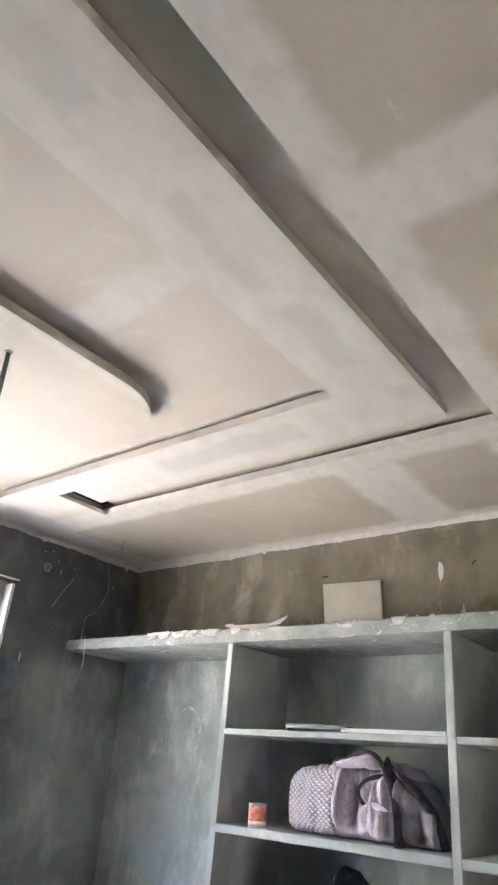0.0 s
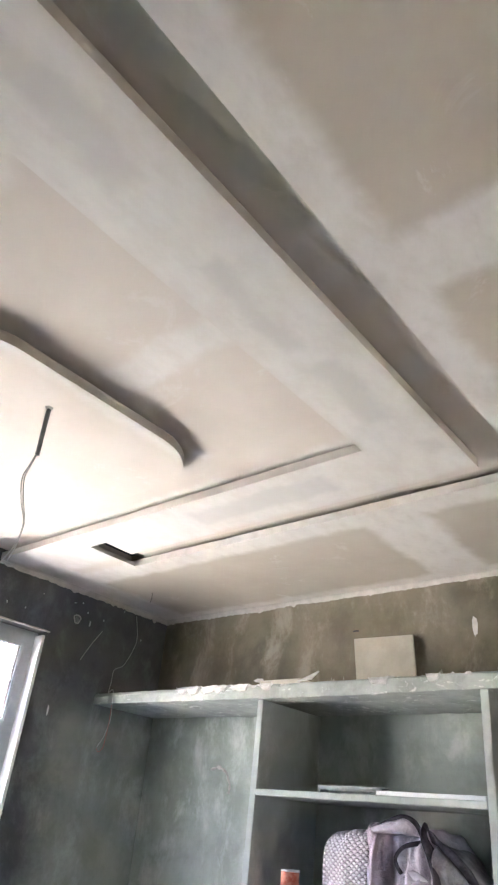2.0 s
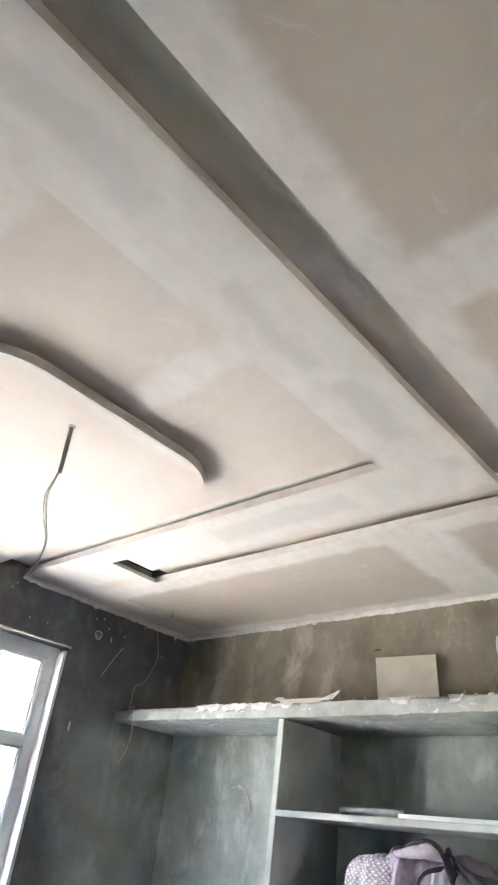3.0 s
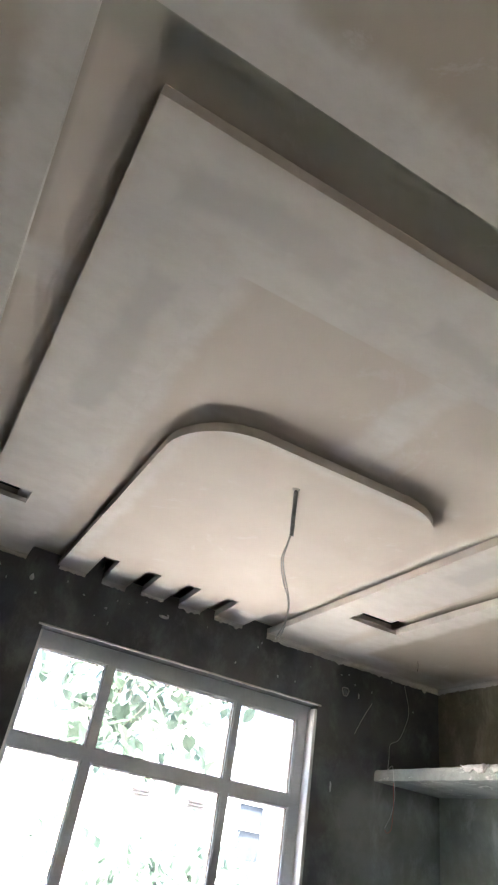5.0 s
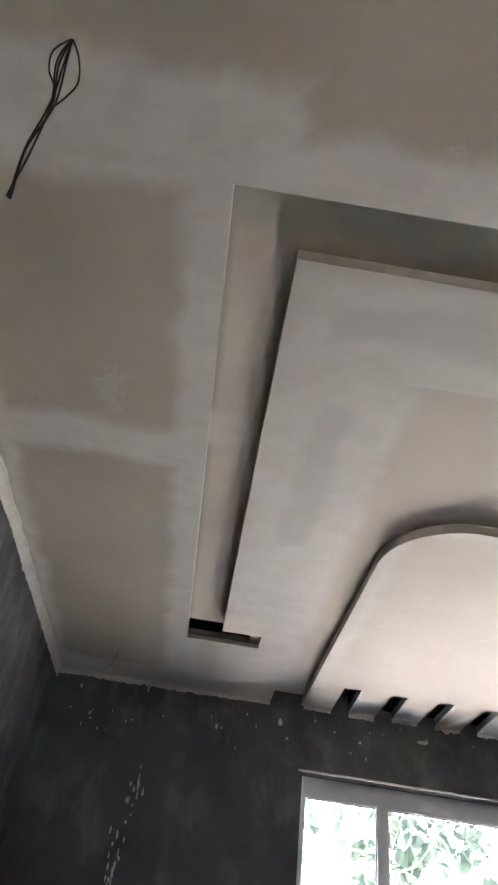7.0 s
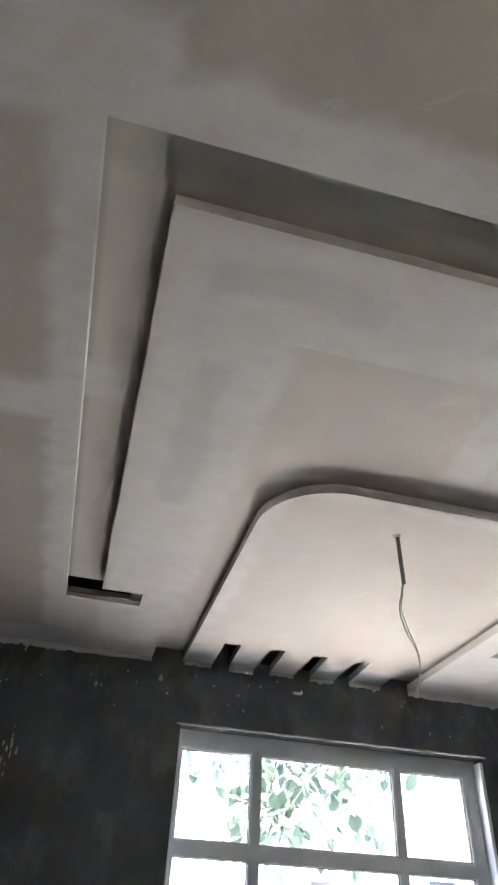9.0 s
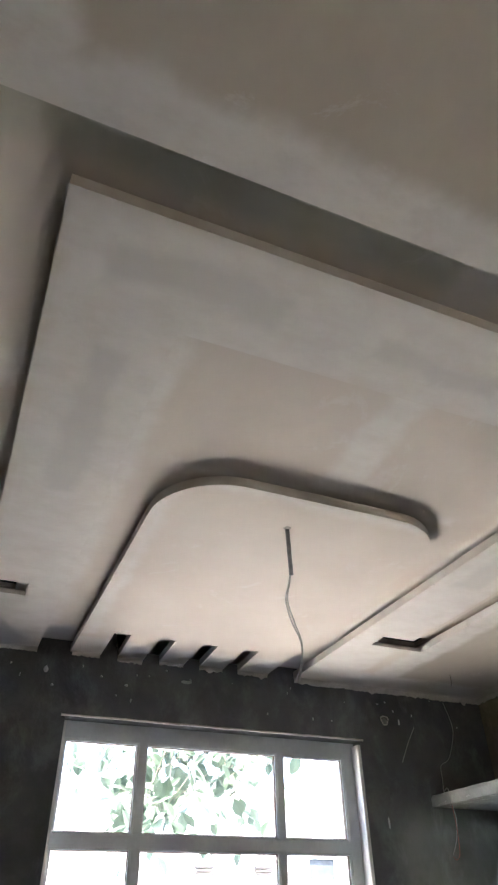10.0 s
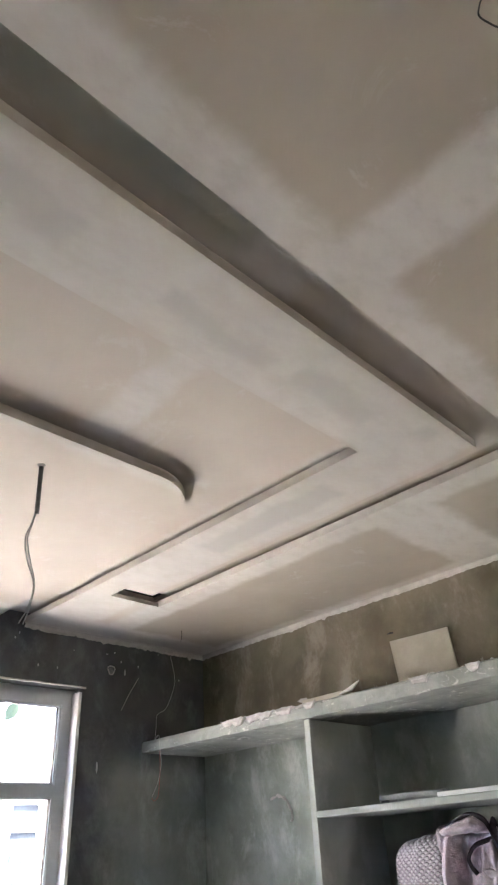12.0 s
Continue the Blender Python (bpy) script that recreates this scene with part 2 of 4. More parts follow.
# ---- mesh helpers ----
def box(bm, x0, x1, y0, y1, z0, z1, bevel=0.0):
    vs = [bm.verts.new((x, y, z)) for x in (x0, x1) for y in (y0, y1) for z in (z0, z1)]
    fs = [bm.faces.new([vs[i] for i in q]) for q in ((0, 1, 3, 2), (4, 6, 7, 5), (0, 4, 5, 1), (2, 3, 7, 6), (0, 2, 6, 4), (1, 5, 7, 3))]
    if bevel:
        es = list({e for f in fs for e in f.edges})
        bmesh.ops.bevel(bm, geom=es, offset=bevel, segments=2, affect="EDGES", profile=0.6)


def plate(bm, xs, ys, inside, z0, z1):
    """A plate of grid cells with faces on its outside alone."""
    xs, ys = sorted(set(xs)), sorted(set(ys))
    on = {(i, j) for i in range(len(xs) - 1) for j in range(len(ys) - 1) if inside((xs[i] + xs[i + 1]) / 2, (ys[j] + ys[j + 1]) / 2)}
    seen = {}

    def v(i, j, z):
        if (i, j, z) not in seen:
            seen[i, j, z] = bm.verts.new((xs[i], ys[j], z))
        return seen[i, j, z]
    for i, j in sorted(on):
        bm.faces.new((v(i, j, z0), v(i, j + 1, z0), v(i + 1, j + 1, z0), v(i + 1, j, z0)))
        bm.faces.new((v(i, j, z1), v(i + 1, j, z1), v(i + 1, j + 1, z1), v(i, j + 1, z1)))
        for di, dj, a, b in ((-1, 0, (i, j + 1), (i, j)), (1, 0, (i + 1, j), (i + 1, j + 1)), (0, -1, (i, j), (i + 1, j)), (0, 1, (i + 1, j + 1), (i, j + 1))):
            if (i + di, j + dj) not in on:
                bm.faces.new((v(*a, z0), v(*b, z0), v(*b, z1), v(*a, z1)))


def prism(bm, outline, z0, z1):
    lo = [bm.verts.new((x, y, z0)) for x, y in outline]
    hi = [bm.verts.new((x, y, z1)) for x, y in outline]
    bm.faces.new(lo[::-1])
    bm.faces.new(hi)
    for i in range(len(lo)):
        k = (i + 1) % len(lo)
        bm.faces.new((lo[i], lo[k], hi[k], hi[i]))


def tube(bm, pts, r, sides=8, flat=1.0):
    """A round (or flattened) tube along points."""
    pts = [Vector(p) for p in pts]
    rings = []
    for i, p in enumerate(pts):
        d = (pts[min(i + 1, len(pts) - 1)] - pts[max(i - 1, 0)]).normalized()
        side = d.cross(Vector((0.31, 0.9, 0.17)))
        side = side.normalized() if side.length > 1e-3 else Vector((1, 0, 0))
        up = side.cross(d)
        rr = r[i] if isinstance(r, (list, tuple)) else r
        rings.append([bm.verts.new(p + rr * (math.cos(a) * side + flat * math.sin(a) * up)) for a in (2 * math.pi * k / sides for k in range(sides))])
    for a, b in zip(rings, rings[1:]):
        for k in range(sides):
            bm.faces.new((a[k], a[(k + 1) % sides], b[(k + 1) % sides], b[k]))
    bm.faces.new(rings[0][::-1])
    bm.faces.new(rings[-1])


def curve_pts(ctrl, n=8):
    """Smooth points through the control points."""
    c = [Vector(p) for p in ctrl]
    c = [2 * c[0] - c[1], *c, 2 * c[-1] - c[-2]]
    out = []
    for i in range(1, len(c) - 2):
        for k in range(n):
            t = k / n
            out.append(0.5 * ((2 * c[i]) + (c[i + 1] - c[i - 1]) * t + (2 * c[i - 1] - 5 * c[i] + 4 * c[i + 1] - c[i + 2]) * t * t + (3 * c[i] - c[i - 1] - 3 * c[i + 1] + c[i + 2]) * t ** 3))
    return [*out, c[-2]]


def mesh_object(name, bm, material, smooth=False):
    bmesh.ops.recalc_face_normals(bm, faces=bm.faces[:])
    me = bpy.data.meshes.new(name)
    bm.to_mesh(me)
    bm.free()
    me.materials.append(material)
    if smooth:
        me.polygons.foreach_set("use_smooth", [True] * len(me.polygons))
    return new(name, me)


def part(name, bm, material, parent, label="", smooth=False):
    ob = mesh_object(name, bm, material, smooth)
    ob.parent = parent
    ob.matrix_parent_inverse = parent.matrix_basis.inverted()
    return tagged(ob, label)


def holder(name, place, label, category, group="", kind=""):
    ob = new(name)
    ob.empty_display_size = 0.1
    ob.location = place
    bpy.context.view_layer.update()
    return tagged(ob, label, category, group, kind)


def structure(name, bm, material, label, category, smooth=False):
    return tagged(mesh_object(name, bm, material, smooth), label, category, kind="structure")


# ---- the room ----
def build_ceiling():
    bm = bmesh.new()
    lip = OY1 + 0.08
    xs = [XL, XR, OX0, OX1, AX0, AX1, SX0, SX1, IX0, IX1]
    ys = [YB, YW, OY0, OY1, AY0, AY1, IY0, lip]

    def far_lip(x, y):
        return OY1 < y < lip and (OX0 < x < SX0 or SX1 < x < OX1)

    def board(x, y):
        if far_lip(x, y):
            return False
        if IX0 < x < IX1 and y > IY0:
            return False
        if AX0 < x < AX1 and AY0 < y < AY1:
            return True
        if OX0 < x < OX1 and OY0 < y < OY1:
            return (SX0 < x < SX1) and y > AY0
        return True
    plate(bm, xs, ys, board, H, H + T)
    plate(bm, xs, ys, far_lip, H, H + 0.021)       # the far lips of the slots are single boards
    # battens over the boards, set back from every edge
    gap = 0.10
    for x0, x1, y0, y1 in ((XL, OX0 - gap, YB, YW), (OX1 + gap, XR, YB, YW), (OX0 - gap, OX1 + gap, YB, OY0 - gap),
                           (OX0 - gap, IX0 - 0.06, OY1 + gap, YW), (IX1 + 0.06, OX1 + gap, OY1 + gap, YW),
                           (-0.05, 0.04, 1.03, OY1 + gap), (1.71, 1.79, 1.03, OY1 + gap), (-0.05, 1.79, 0.95, 1.03)):
        box(bm, x0, x1, y0, y1, H + T, H + ROOF)
    # the roof of the recesses, open over the notches and over the two far slots
    slots = ((OX0 - 0.07, SX0 + 0.05, AY1 + 0.045), (SX1 - 0.05, OX1 + 0.02, AY1 + 0.075))
    far = OY1 + 0.07
    ys2 = [YB, YW, NY, far] + [y for _, _, y in slots]
    xs2 = [XL, XR] + [v for pair in NOTCH for v in pair] + [v for a, b, _ in slots for v in (a, b)]

    def roofed(x, y):
        if y > NY and any(a < x < b for a, b in NOTCH):
            return False
        return not any(a < x < b and y0 < y < far for a, b, y0 in slots)
    plate(bm, xs2, ys2, roofed, H + ROOF, H + ROOF + 0.02)
    return structure("ceiling", bm, GYPSUM, "unpainted gypsum board tray ceiling with white jointed seams", "ceiling")


def build_round_panel():
    bm = bmesh.new()
    out = []
    for cx, cy, a0 in ((BX0 + BR, BY0 + BR, 180), (BX1 - BR, BY0 + BR, 270)):
        for k in range(25):
            a = radians(a0 + 90 * k / 24)
            out.append((cx + BR * math.cos(a), cy + BR * math.sin(a)))
    out.append((BX1, YW))
    for a, b in reversed(NOTCH):
        out += [(b + 0.012, YW), (b, NY), (a, NY + 0.006), (a + 0.004, YW)]
    out.append((BX0, YW))
    prism(bm, out, H + 0.003, H + 0.039)
    bmesh.ops.triangulate(bm, faces=[f for f in bm.faces if len(f.verts) > 4])
    ob = structure("ceiling_panel", bm, GYPSUM, "hung gypsum ceiling panel with two rounded corners", "ceiling panel")
    bm = bmesh.new()
    box(bm, BX0 + 0.12, BX1 - 0.12, BY0 + 0.12, NY - 0.05, H + 0.039, H + ROOF)
    part("hanger_frame", bm, GYPSUM, ob)
    return ob


def build_walls():
    t, tn = 0.22, 0.21
    bm = bmesh.new()
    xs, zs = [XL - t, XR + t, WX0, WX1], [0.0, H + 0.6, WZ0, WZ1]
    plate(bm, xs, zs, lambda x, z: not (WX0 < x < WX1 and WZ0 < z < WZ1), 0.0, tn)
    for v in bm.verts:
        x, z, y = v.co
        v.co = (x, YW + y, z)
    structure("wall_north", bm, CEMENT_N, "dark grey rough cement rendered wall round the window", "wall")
    bm = bmesh.new()
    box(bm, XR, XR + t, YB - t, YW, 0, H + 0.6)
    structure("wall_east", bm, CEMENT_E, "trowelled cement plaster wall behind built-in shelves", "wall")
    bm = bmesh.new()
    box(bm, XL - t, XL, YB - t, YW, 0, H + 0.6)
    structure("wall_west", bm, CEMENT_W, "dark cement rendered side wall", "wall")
    # unseen rear wall, kept pale to bounce fill; its doorway is invented
    bm = bmesh.new()
    plate(bm, [XL, XR, 0.45, 1.35], [0.0, H + 0.6, 2.05], lambda x, z: not (0.45 < x < 1.35 and z < 2.05), 0.0, t)
    for v in bm.verts:
        x, z, y = v.co
        v.co = (x, YB - y, z)
    structure("wall_south", bm, SHELF, "unseen pale cement rear wall with an added doorway opening", "wall")
    # an added, unseen shell that keeps the sun out of the rear doorway
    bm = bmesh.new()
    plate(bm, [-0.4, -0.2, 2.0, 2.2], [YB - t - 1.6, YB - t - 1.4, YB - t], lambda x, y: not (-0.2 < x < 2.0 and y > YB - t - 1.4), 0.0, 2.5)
    structure("wall_sun_block", bm, CEMENT_W, "added unseen walls that keep sun out of the rear doorway", "wall")
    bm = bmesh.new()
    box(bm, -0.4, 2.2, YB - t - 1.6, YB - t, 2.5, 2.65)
    structure("ceiling_sun_block", bm, CEMENT_W, "added unseen slab that keeps sun out of the rear doorway", "ceiling")
    bm = bmesh.new()
    box(bm, -0.4, 2.2, YB - t - 1.6, YB - t, -0.12, 0)
    structure("floor_sun_block", bm, FLOOR, "added unseen floor under the sun-blocking walls", "floor")
    bm = bmesh.new()
    box(bm, XL - t, XR + t, YB - t, YW + tn, -0.12, 0)
    structure("floor", bm, FLOOR, "bare dusty cement screed floor", "floor")
    bm = bmesh.new()
    box(bm, XL - t, XR + t, YB - t, YW + tn, H + 0.6, H + 0.75)
    structure("ceiling_slab", bm, CEMENT_W, "concrete slab above the hung ceiling", "ceiling")


def ragged_strip(name, a, b, inward, drop, rough, label, thick=0.0045, seed=0):
    """A plaster fillet under the ceiling, along a wall from a to b, with a torn lower edge."""
    rnd = random.Random(seed)
    a, b, inward = Vector(a), Vector(b), Vector(inward)
    n = max(6, int((b - a).length / 0.007))
    bm = bmesh.new()
    rows = []
    for i in range(n + 1):
        p = a.lerp(b, i / n)
        q = noise.noise((p.x * 4, p.y * 4, seed)) * 0.5 + noise.noise((p.x * 37, p.y * 37, seed + 5)) * 0.25 + 1.3 * max(0.0, noise.noise((p.x * 19, p.y * 19, seed + 2)) - 0.28) + rnd.uniform(-0.10, 0.10)
        d = max(0.006, drop + rough * q)
        lip = thick * (1.0 + 0.4 * noise.noise((p.x * 11, p.y * 11, seed + 9)))
        rows.append([bm.verts.new(p + inward * w - Vector((0, 0, h))) for w, h in ((-0.002, d), (lip * 0.6, d), (lip, d * 0.6), (lip * 2.2, d * 0.22), (lip * 4.0, 0.0), (lip * 4.0, -0.004))])
    for r, s in zip(rows, rows[1:]):
        for k in range(5):
            bm.faces.new((r[k], r[k + 1], s[k + 1], s[k]))
    return structure(name, bm, FILLET, label, "plaster strip")


build_ceiling()
build_round_panel()
build_walls()
ragged_strip("trim", (XR, YB, H), (XR, YW, H), (-1, 0, 0), 0.029, 0.020, "white plaster fillet with a torn lower edge", seed=1)
ragged_strip("trim", (XL, YB, H), (XL, YW, H), (1, 0, 0), 0.044, 0.014, "white plaster fillet with a torn lower edge", seed=2)
ragged_strip("trim", (XL, YW, H), (IX0, YW, H), (0, -1, 0), 0.022, 0.035, "thin white plaster fillet over dark render", seed=3)
ragged_strip("trim", (IX1, YW, H), (XR, YW, H), (0, -1, 0), 0.03, 0.03, "thin white plaster fillet over dark render", seed=4)
for i, (u, w) in enumerate(((BX0, NOTCH[0][0]), (NOTCH[0][1], NOTCH[1][0]), (NOTCH[1][1], NOTCH[2][0]), (NOTCH[2][1], NOTCH[3][0]), (NOTCH[3][1], BX1))):
    ragged_strip("trim", (u + 0.012, YW, H + 0.003), (w, YW, H + 0.003), (0, -1, 0), 0.02, 0.03, "torn plaster edge between dark notches", seed=10 + i)


# ---- window ----
FY0, FY1 = YW + 0.075, YW + 0.135
PX = [(0.354, 0.735), (0.770, 1.512), (1.542, 1.930)]
PZ = [(0.99, 1.945), (1.995, 2.404)]


def build_window():
    win = holder("window_1", (1.17, YW + 0.1, WZ0), "grey six-pane window in a plastered opening", "window", kind="structure")
    bm = bmesh.new()
    xs = [WX0 + 0.003, WX1 - 0.003] + [v for p in PX for v in p]
    zs = [WZ0 + 0.003, WZ1 - 0.003] + [v for p in PZ for v in p]
    plate(bm, xs, zs, lambda x, z: not (any(a < x < b for a, b in PX) and any(a < z < b for a, b in PZ)), 0.0, FY1 - FY0)
    for v in bm.verts:
        x, z, y = v.co
        v.co = (x, FY0 + y, z)
    part("window_frame", bm, FRAME, win, "grey vinyl frame with mullions and transom")
    for a, b in PX:
        for c, d in PZ:
            bm = bmesh.new()
            box(bm, a - 0.004, b + 0.004, FY0 + 0.03, FY0 + 0.036, c - 0.004, d + 0.004)
            pane = part("pane", bm, GLASS, win, "clear glass pane")
            pane.visible_shadow = False
            bm = bmesh.new()
            w, e = 0.011, 0.0035
            for x0, x1, z0, z1 in ((a, a + w, c, d), (b - w, b, c, d), (a + w, b - w, c, c + w), (a + w, b - w, d - w, d)):
                box(bm, x0, x1, FY0 + 0.004, FY0 + 0.027, z0, z1, 0.003)
            sash = part("glazing_bead", bm, FRAME, win)
            bm = bmesh.new()
            for x0, x1, z0, z1 in ((a + w, a + w + e, c + w, d - w), (b - w - e, b - w, c + w, d - w), (a + w, b - w, c + w, c + w + e), (a + w, b - w, d - w - e, d - w)):
                box(bm, x0, x1, FY0 + 0.012, FY0 + 0.029, z0, z1)
            part("gasket", bm, GASKET, sash, "thin brown rubber gasket")
    # plastered reveal and the bead on its edge
    bm = bmesh.new()
    box(bm, WX1 - 0.02, WX1 + 0.0, YW + 0.002, FY0, WZ0, WZ1 - 0.02, 0.004)
    part("jamb_plaster", bm, REVEAL, win, "pale plastered reveal")
    bm = bmesh.new()
    box(bm, WX0, WX0 + 0.012, YW + 0.002, FY0, WZ0, WZ1 - 0.02, 0.003)
    part("jamb_plaster", bm, REVEAL, win, "pale plastered reveal")
    bm = bmesh.new()
    rnd = random.Random(4)
    tube(bm, [(WX0 - 0.02 + (WX1 - WX0 + 0.04) * i / 40, YW - 0.001, WZ1 + 0.004 + rnd.uniform(-0.0015, 0.0015)) for i in range(41)], 0.0055, 6)
    part("edge_bead", bm, FILLET, win, "white plaster edge bead over the opening")
    bm = bmesh.new()
    box(bm, WX0 - 0.04, WX1 + 0.04, YW - 0.05, FY0, WZ0 - 0.025, WZ0 + 0.004, 0.006)
    part("window_sill", bm, SHELF, win, "cement window sill")


build_window()


# ---- built-in shelves ----
UPR = [2.212, 1.115, 0.02]
UT = 0.034


def lean(z):
    return 0.028 * (SLAB0 - z)


def build_shelves():
    unit = holder("built_in_shelf", (2.7, 1.8, 0), "rough cement built-in shelving with a thick top slab", "shelf")
    # top slab with a chipped front
    bm = bmesh.new()
    n = 160
    rings = []
    for i in range(n + 1):
        y = YW - 0.004 + (UPR[2] - 0.02 - YW) * i / n
        k = noise.noise((y * 9, 1.7, 0)) * 0.006 + noise.noise((y * 33, 5.1, 0)) * 0.003
        m = noise.noise((y * 13, 8.7, 0)) * 0.004
        m += 0.018 * max(0.0, (y - 1.7) / 1.8)
        chip = max(0.0, noise.noise((y * 17, 3.3, 2)) - 0.25) * 0.03
        rings.append([bm.verts.new(v) for v in ((FX + k, y, SLAB0 + m), (FX + k * 0.6, y, SLAB1 - 0.008 - chip), (FX + 0.012 + chip, y, SLAB1 + m * 0.7), (XR - 0.002, y, SLAB1 + m * 0.5), (XR - 0.002, y, SLAB0 + m), (FX + 0.1, y, SLAB0 + m + 0.001))])
    for a, b in zip(rings, rings[1:]):
        for k in range(6):
            bm.faces.new((a[k], a[(k + 1) % 6], b[(k + 1) % 6], b[k]))
    bm.faces.new(rings[0])
    bm.faces.new(rings[-1])
    part("top_slab", bm, SLAB, unit, "cement slab with a chipped, plaster-splashed edge")
    for y in UPR:
        bm = bmesh.new()
        box(bm, FX + 0.004, XR - 0.001, y - UT, y, 0.0, SLAB0 - 0.001, 0.005)
        for v in bm.verts:
            v.co.y += lean(v.co.z)
        part("upright", bm, SHELF, unit)
    for a, b in zip(UPR, UPR[1:]):
        for z1, th in ((1.766, 0.026), (1.385, 0.034), (0.98, 0.034), (0.55, 0.034)):
            bm = bmesh.new()
            box(bm, FX, XR - 0.001, b + lean(z1) + 0.001, a - UT + lean(z1) - 0.001, z1 - th, z1, 0.005)
            part("shelf_board", bm, SHELF, unit)
    return unit


build_shelves()


# ---- things on the shelves ----
def knit():
    """Diagonal rows of raised pale stitches."""
    n = Nodes("knit_fabric")
    soft = n.noise(14.0, 4, 0.6)
    _, y, z = n.xyz()
    warp = n.math("MULTIPLY", n.math("SUBTRACT", soft, 0.5), 0.03)
    a = n.math("SINE", n.math("MULTIPLY", n.math("ADD", n.math("ADD", y, n.math("MULTIPLY", z, 1.15)), warp), 2 * math.pi / 0.046))
    b = n.math("SINE", n.math("MULTIPLY", n.math("ADD", n.math("SUBTRACT", y, n.math("MULTIPLY", z, 1.15)), warp), 2 * math.pi / 0.046))
    puff = n.ramp(n.math("ABSOLUTE", n.math("MULTIPLY", a, b)), 0.15, 0.8)
    n.bump(n.math("ADD", puff, n.math("MULTIPLY", soft, 0.8)), 0.7, 0.008)
    base = n.mix(n.ramp(soft, 0.3, 0.7), (0.47, 0.415, 0.465), (0.58, 0.52, 0.57))
    return n.done(n.mix(n.math("MULTIPLY", puff, 0.85), base, (0.77, 0.725, 0.765)), 0.9)


BAG_K = knit()
BAG_M = speckled("mauve_fabric", (0.50, 0.43, 0.485), (0.66, 0.58, 0.64), 0.8, 22, bump=0.8, depth=0.012)
BAG_D = speckled("dark_webbing", (0.045, 0.038, 0.05), (0.11, 0.095, 0.115), 0.75, 40)
BAG_G = speckled("grey_mauve_fabric", (0.20, 0.18, 0.19), (0.36, 0.32, 0.33), 0.8, 25)
BAG_P = speckled("pale_lining", (0.60, 0.54, 0.59), (0.74, 0.69, 0.73), 0.7, 20)
ORANGE = speckled("orange_label", (0.58, 0.10, 0.045), (0.70, 0.30, 0.20), 0.5, 45, bump=0.05)
CREAM = speckled("cream_label", (0.62, 0.52, 0.42), (0.74, 0.66, 0.56), 0.5, 20, bump=0.05)
BLUE = speckled("blue_plastic", (0.022, 0.03, 0.04), (0.04, 0.055, 0.07), 0.45, 25)


def bag_mesh(y0, y1, x0, x1, z0, tops, fold, seed, n=44, m=40):
    """A stuffed cloth body along y: a loft of softened sections with folds."""
    bm = bmesh.new()
    rings = []
    for i in range(n + 1):
        u = i / n
        y = y0 + (y1 - y0) * u
        end = min(1.0, (min(u, 1 - u) * 7.0 + 0.02)) ** 0.45
        top = float(np.interp(u, *tops))
        cx, hx, hz = (x0 + x1) / 2, (x1 - x0) / 2 * (0.75 + 0.25 * end), (top - z0) / 2
        ring = []
        for k in range(m):
            a = 2 * math.pi * k / m
            c, s = math.cos(a), math.sin(a)
            e = 0.55
            px, pz = math.copysign(abs(c) ** e, c) * hx * end, math.copysign(abs(s) ** e, s) * hz * (0.25 + 0.75 * end)
            f = fold * (noise.noise((y * 9, px * 6, pz * 4 + seed)) + 0.6 * noise.noise((y * 24, px * 12, pz * 8 + seed)))
            lift = 0.0 if s < -0.6 else f
            ring.append(bm.verts.new((cx + px * (1 + lift * 2.2), y, max(z0, z0 + hz + pz * (1 + lift * 1.4)))))
        rings.append(ring)
    for a, b in zip(rings, rings[1:]):
        for k in range(m):
            bm.faces.new((a[k], a[(k + 1) % m], b[(k + 1) % m], b[k]))
    bm.faces.new(rings[0])
    bm.faces.new(rings[-1][::-1])
    return bm


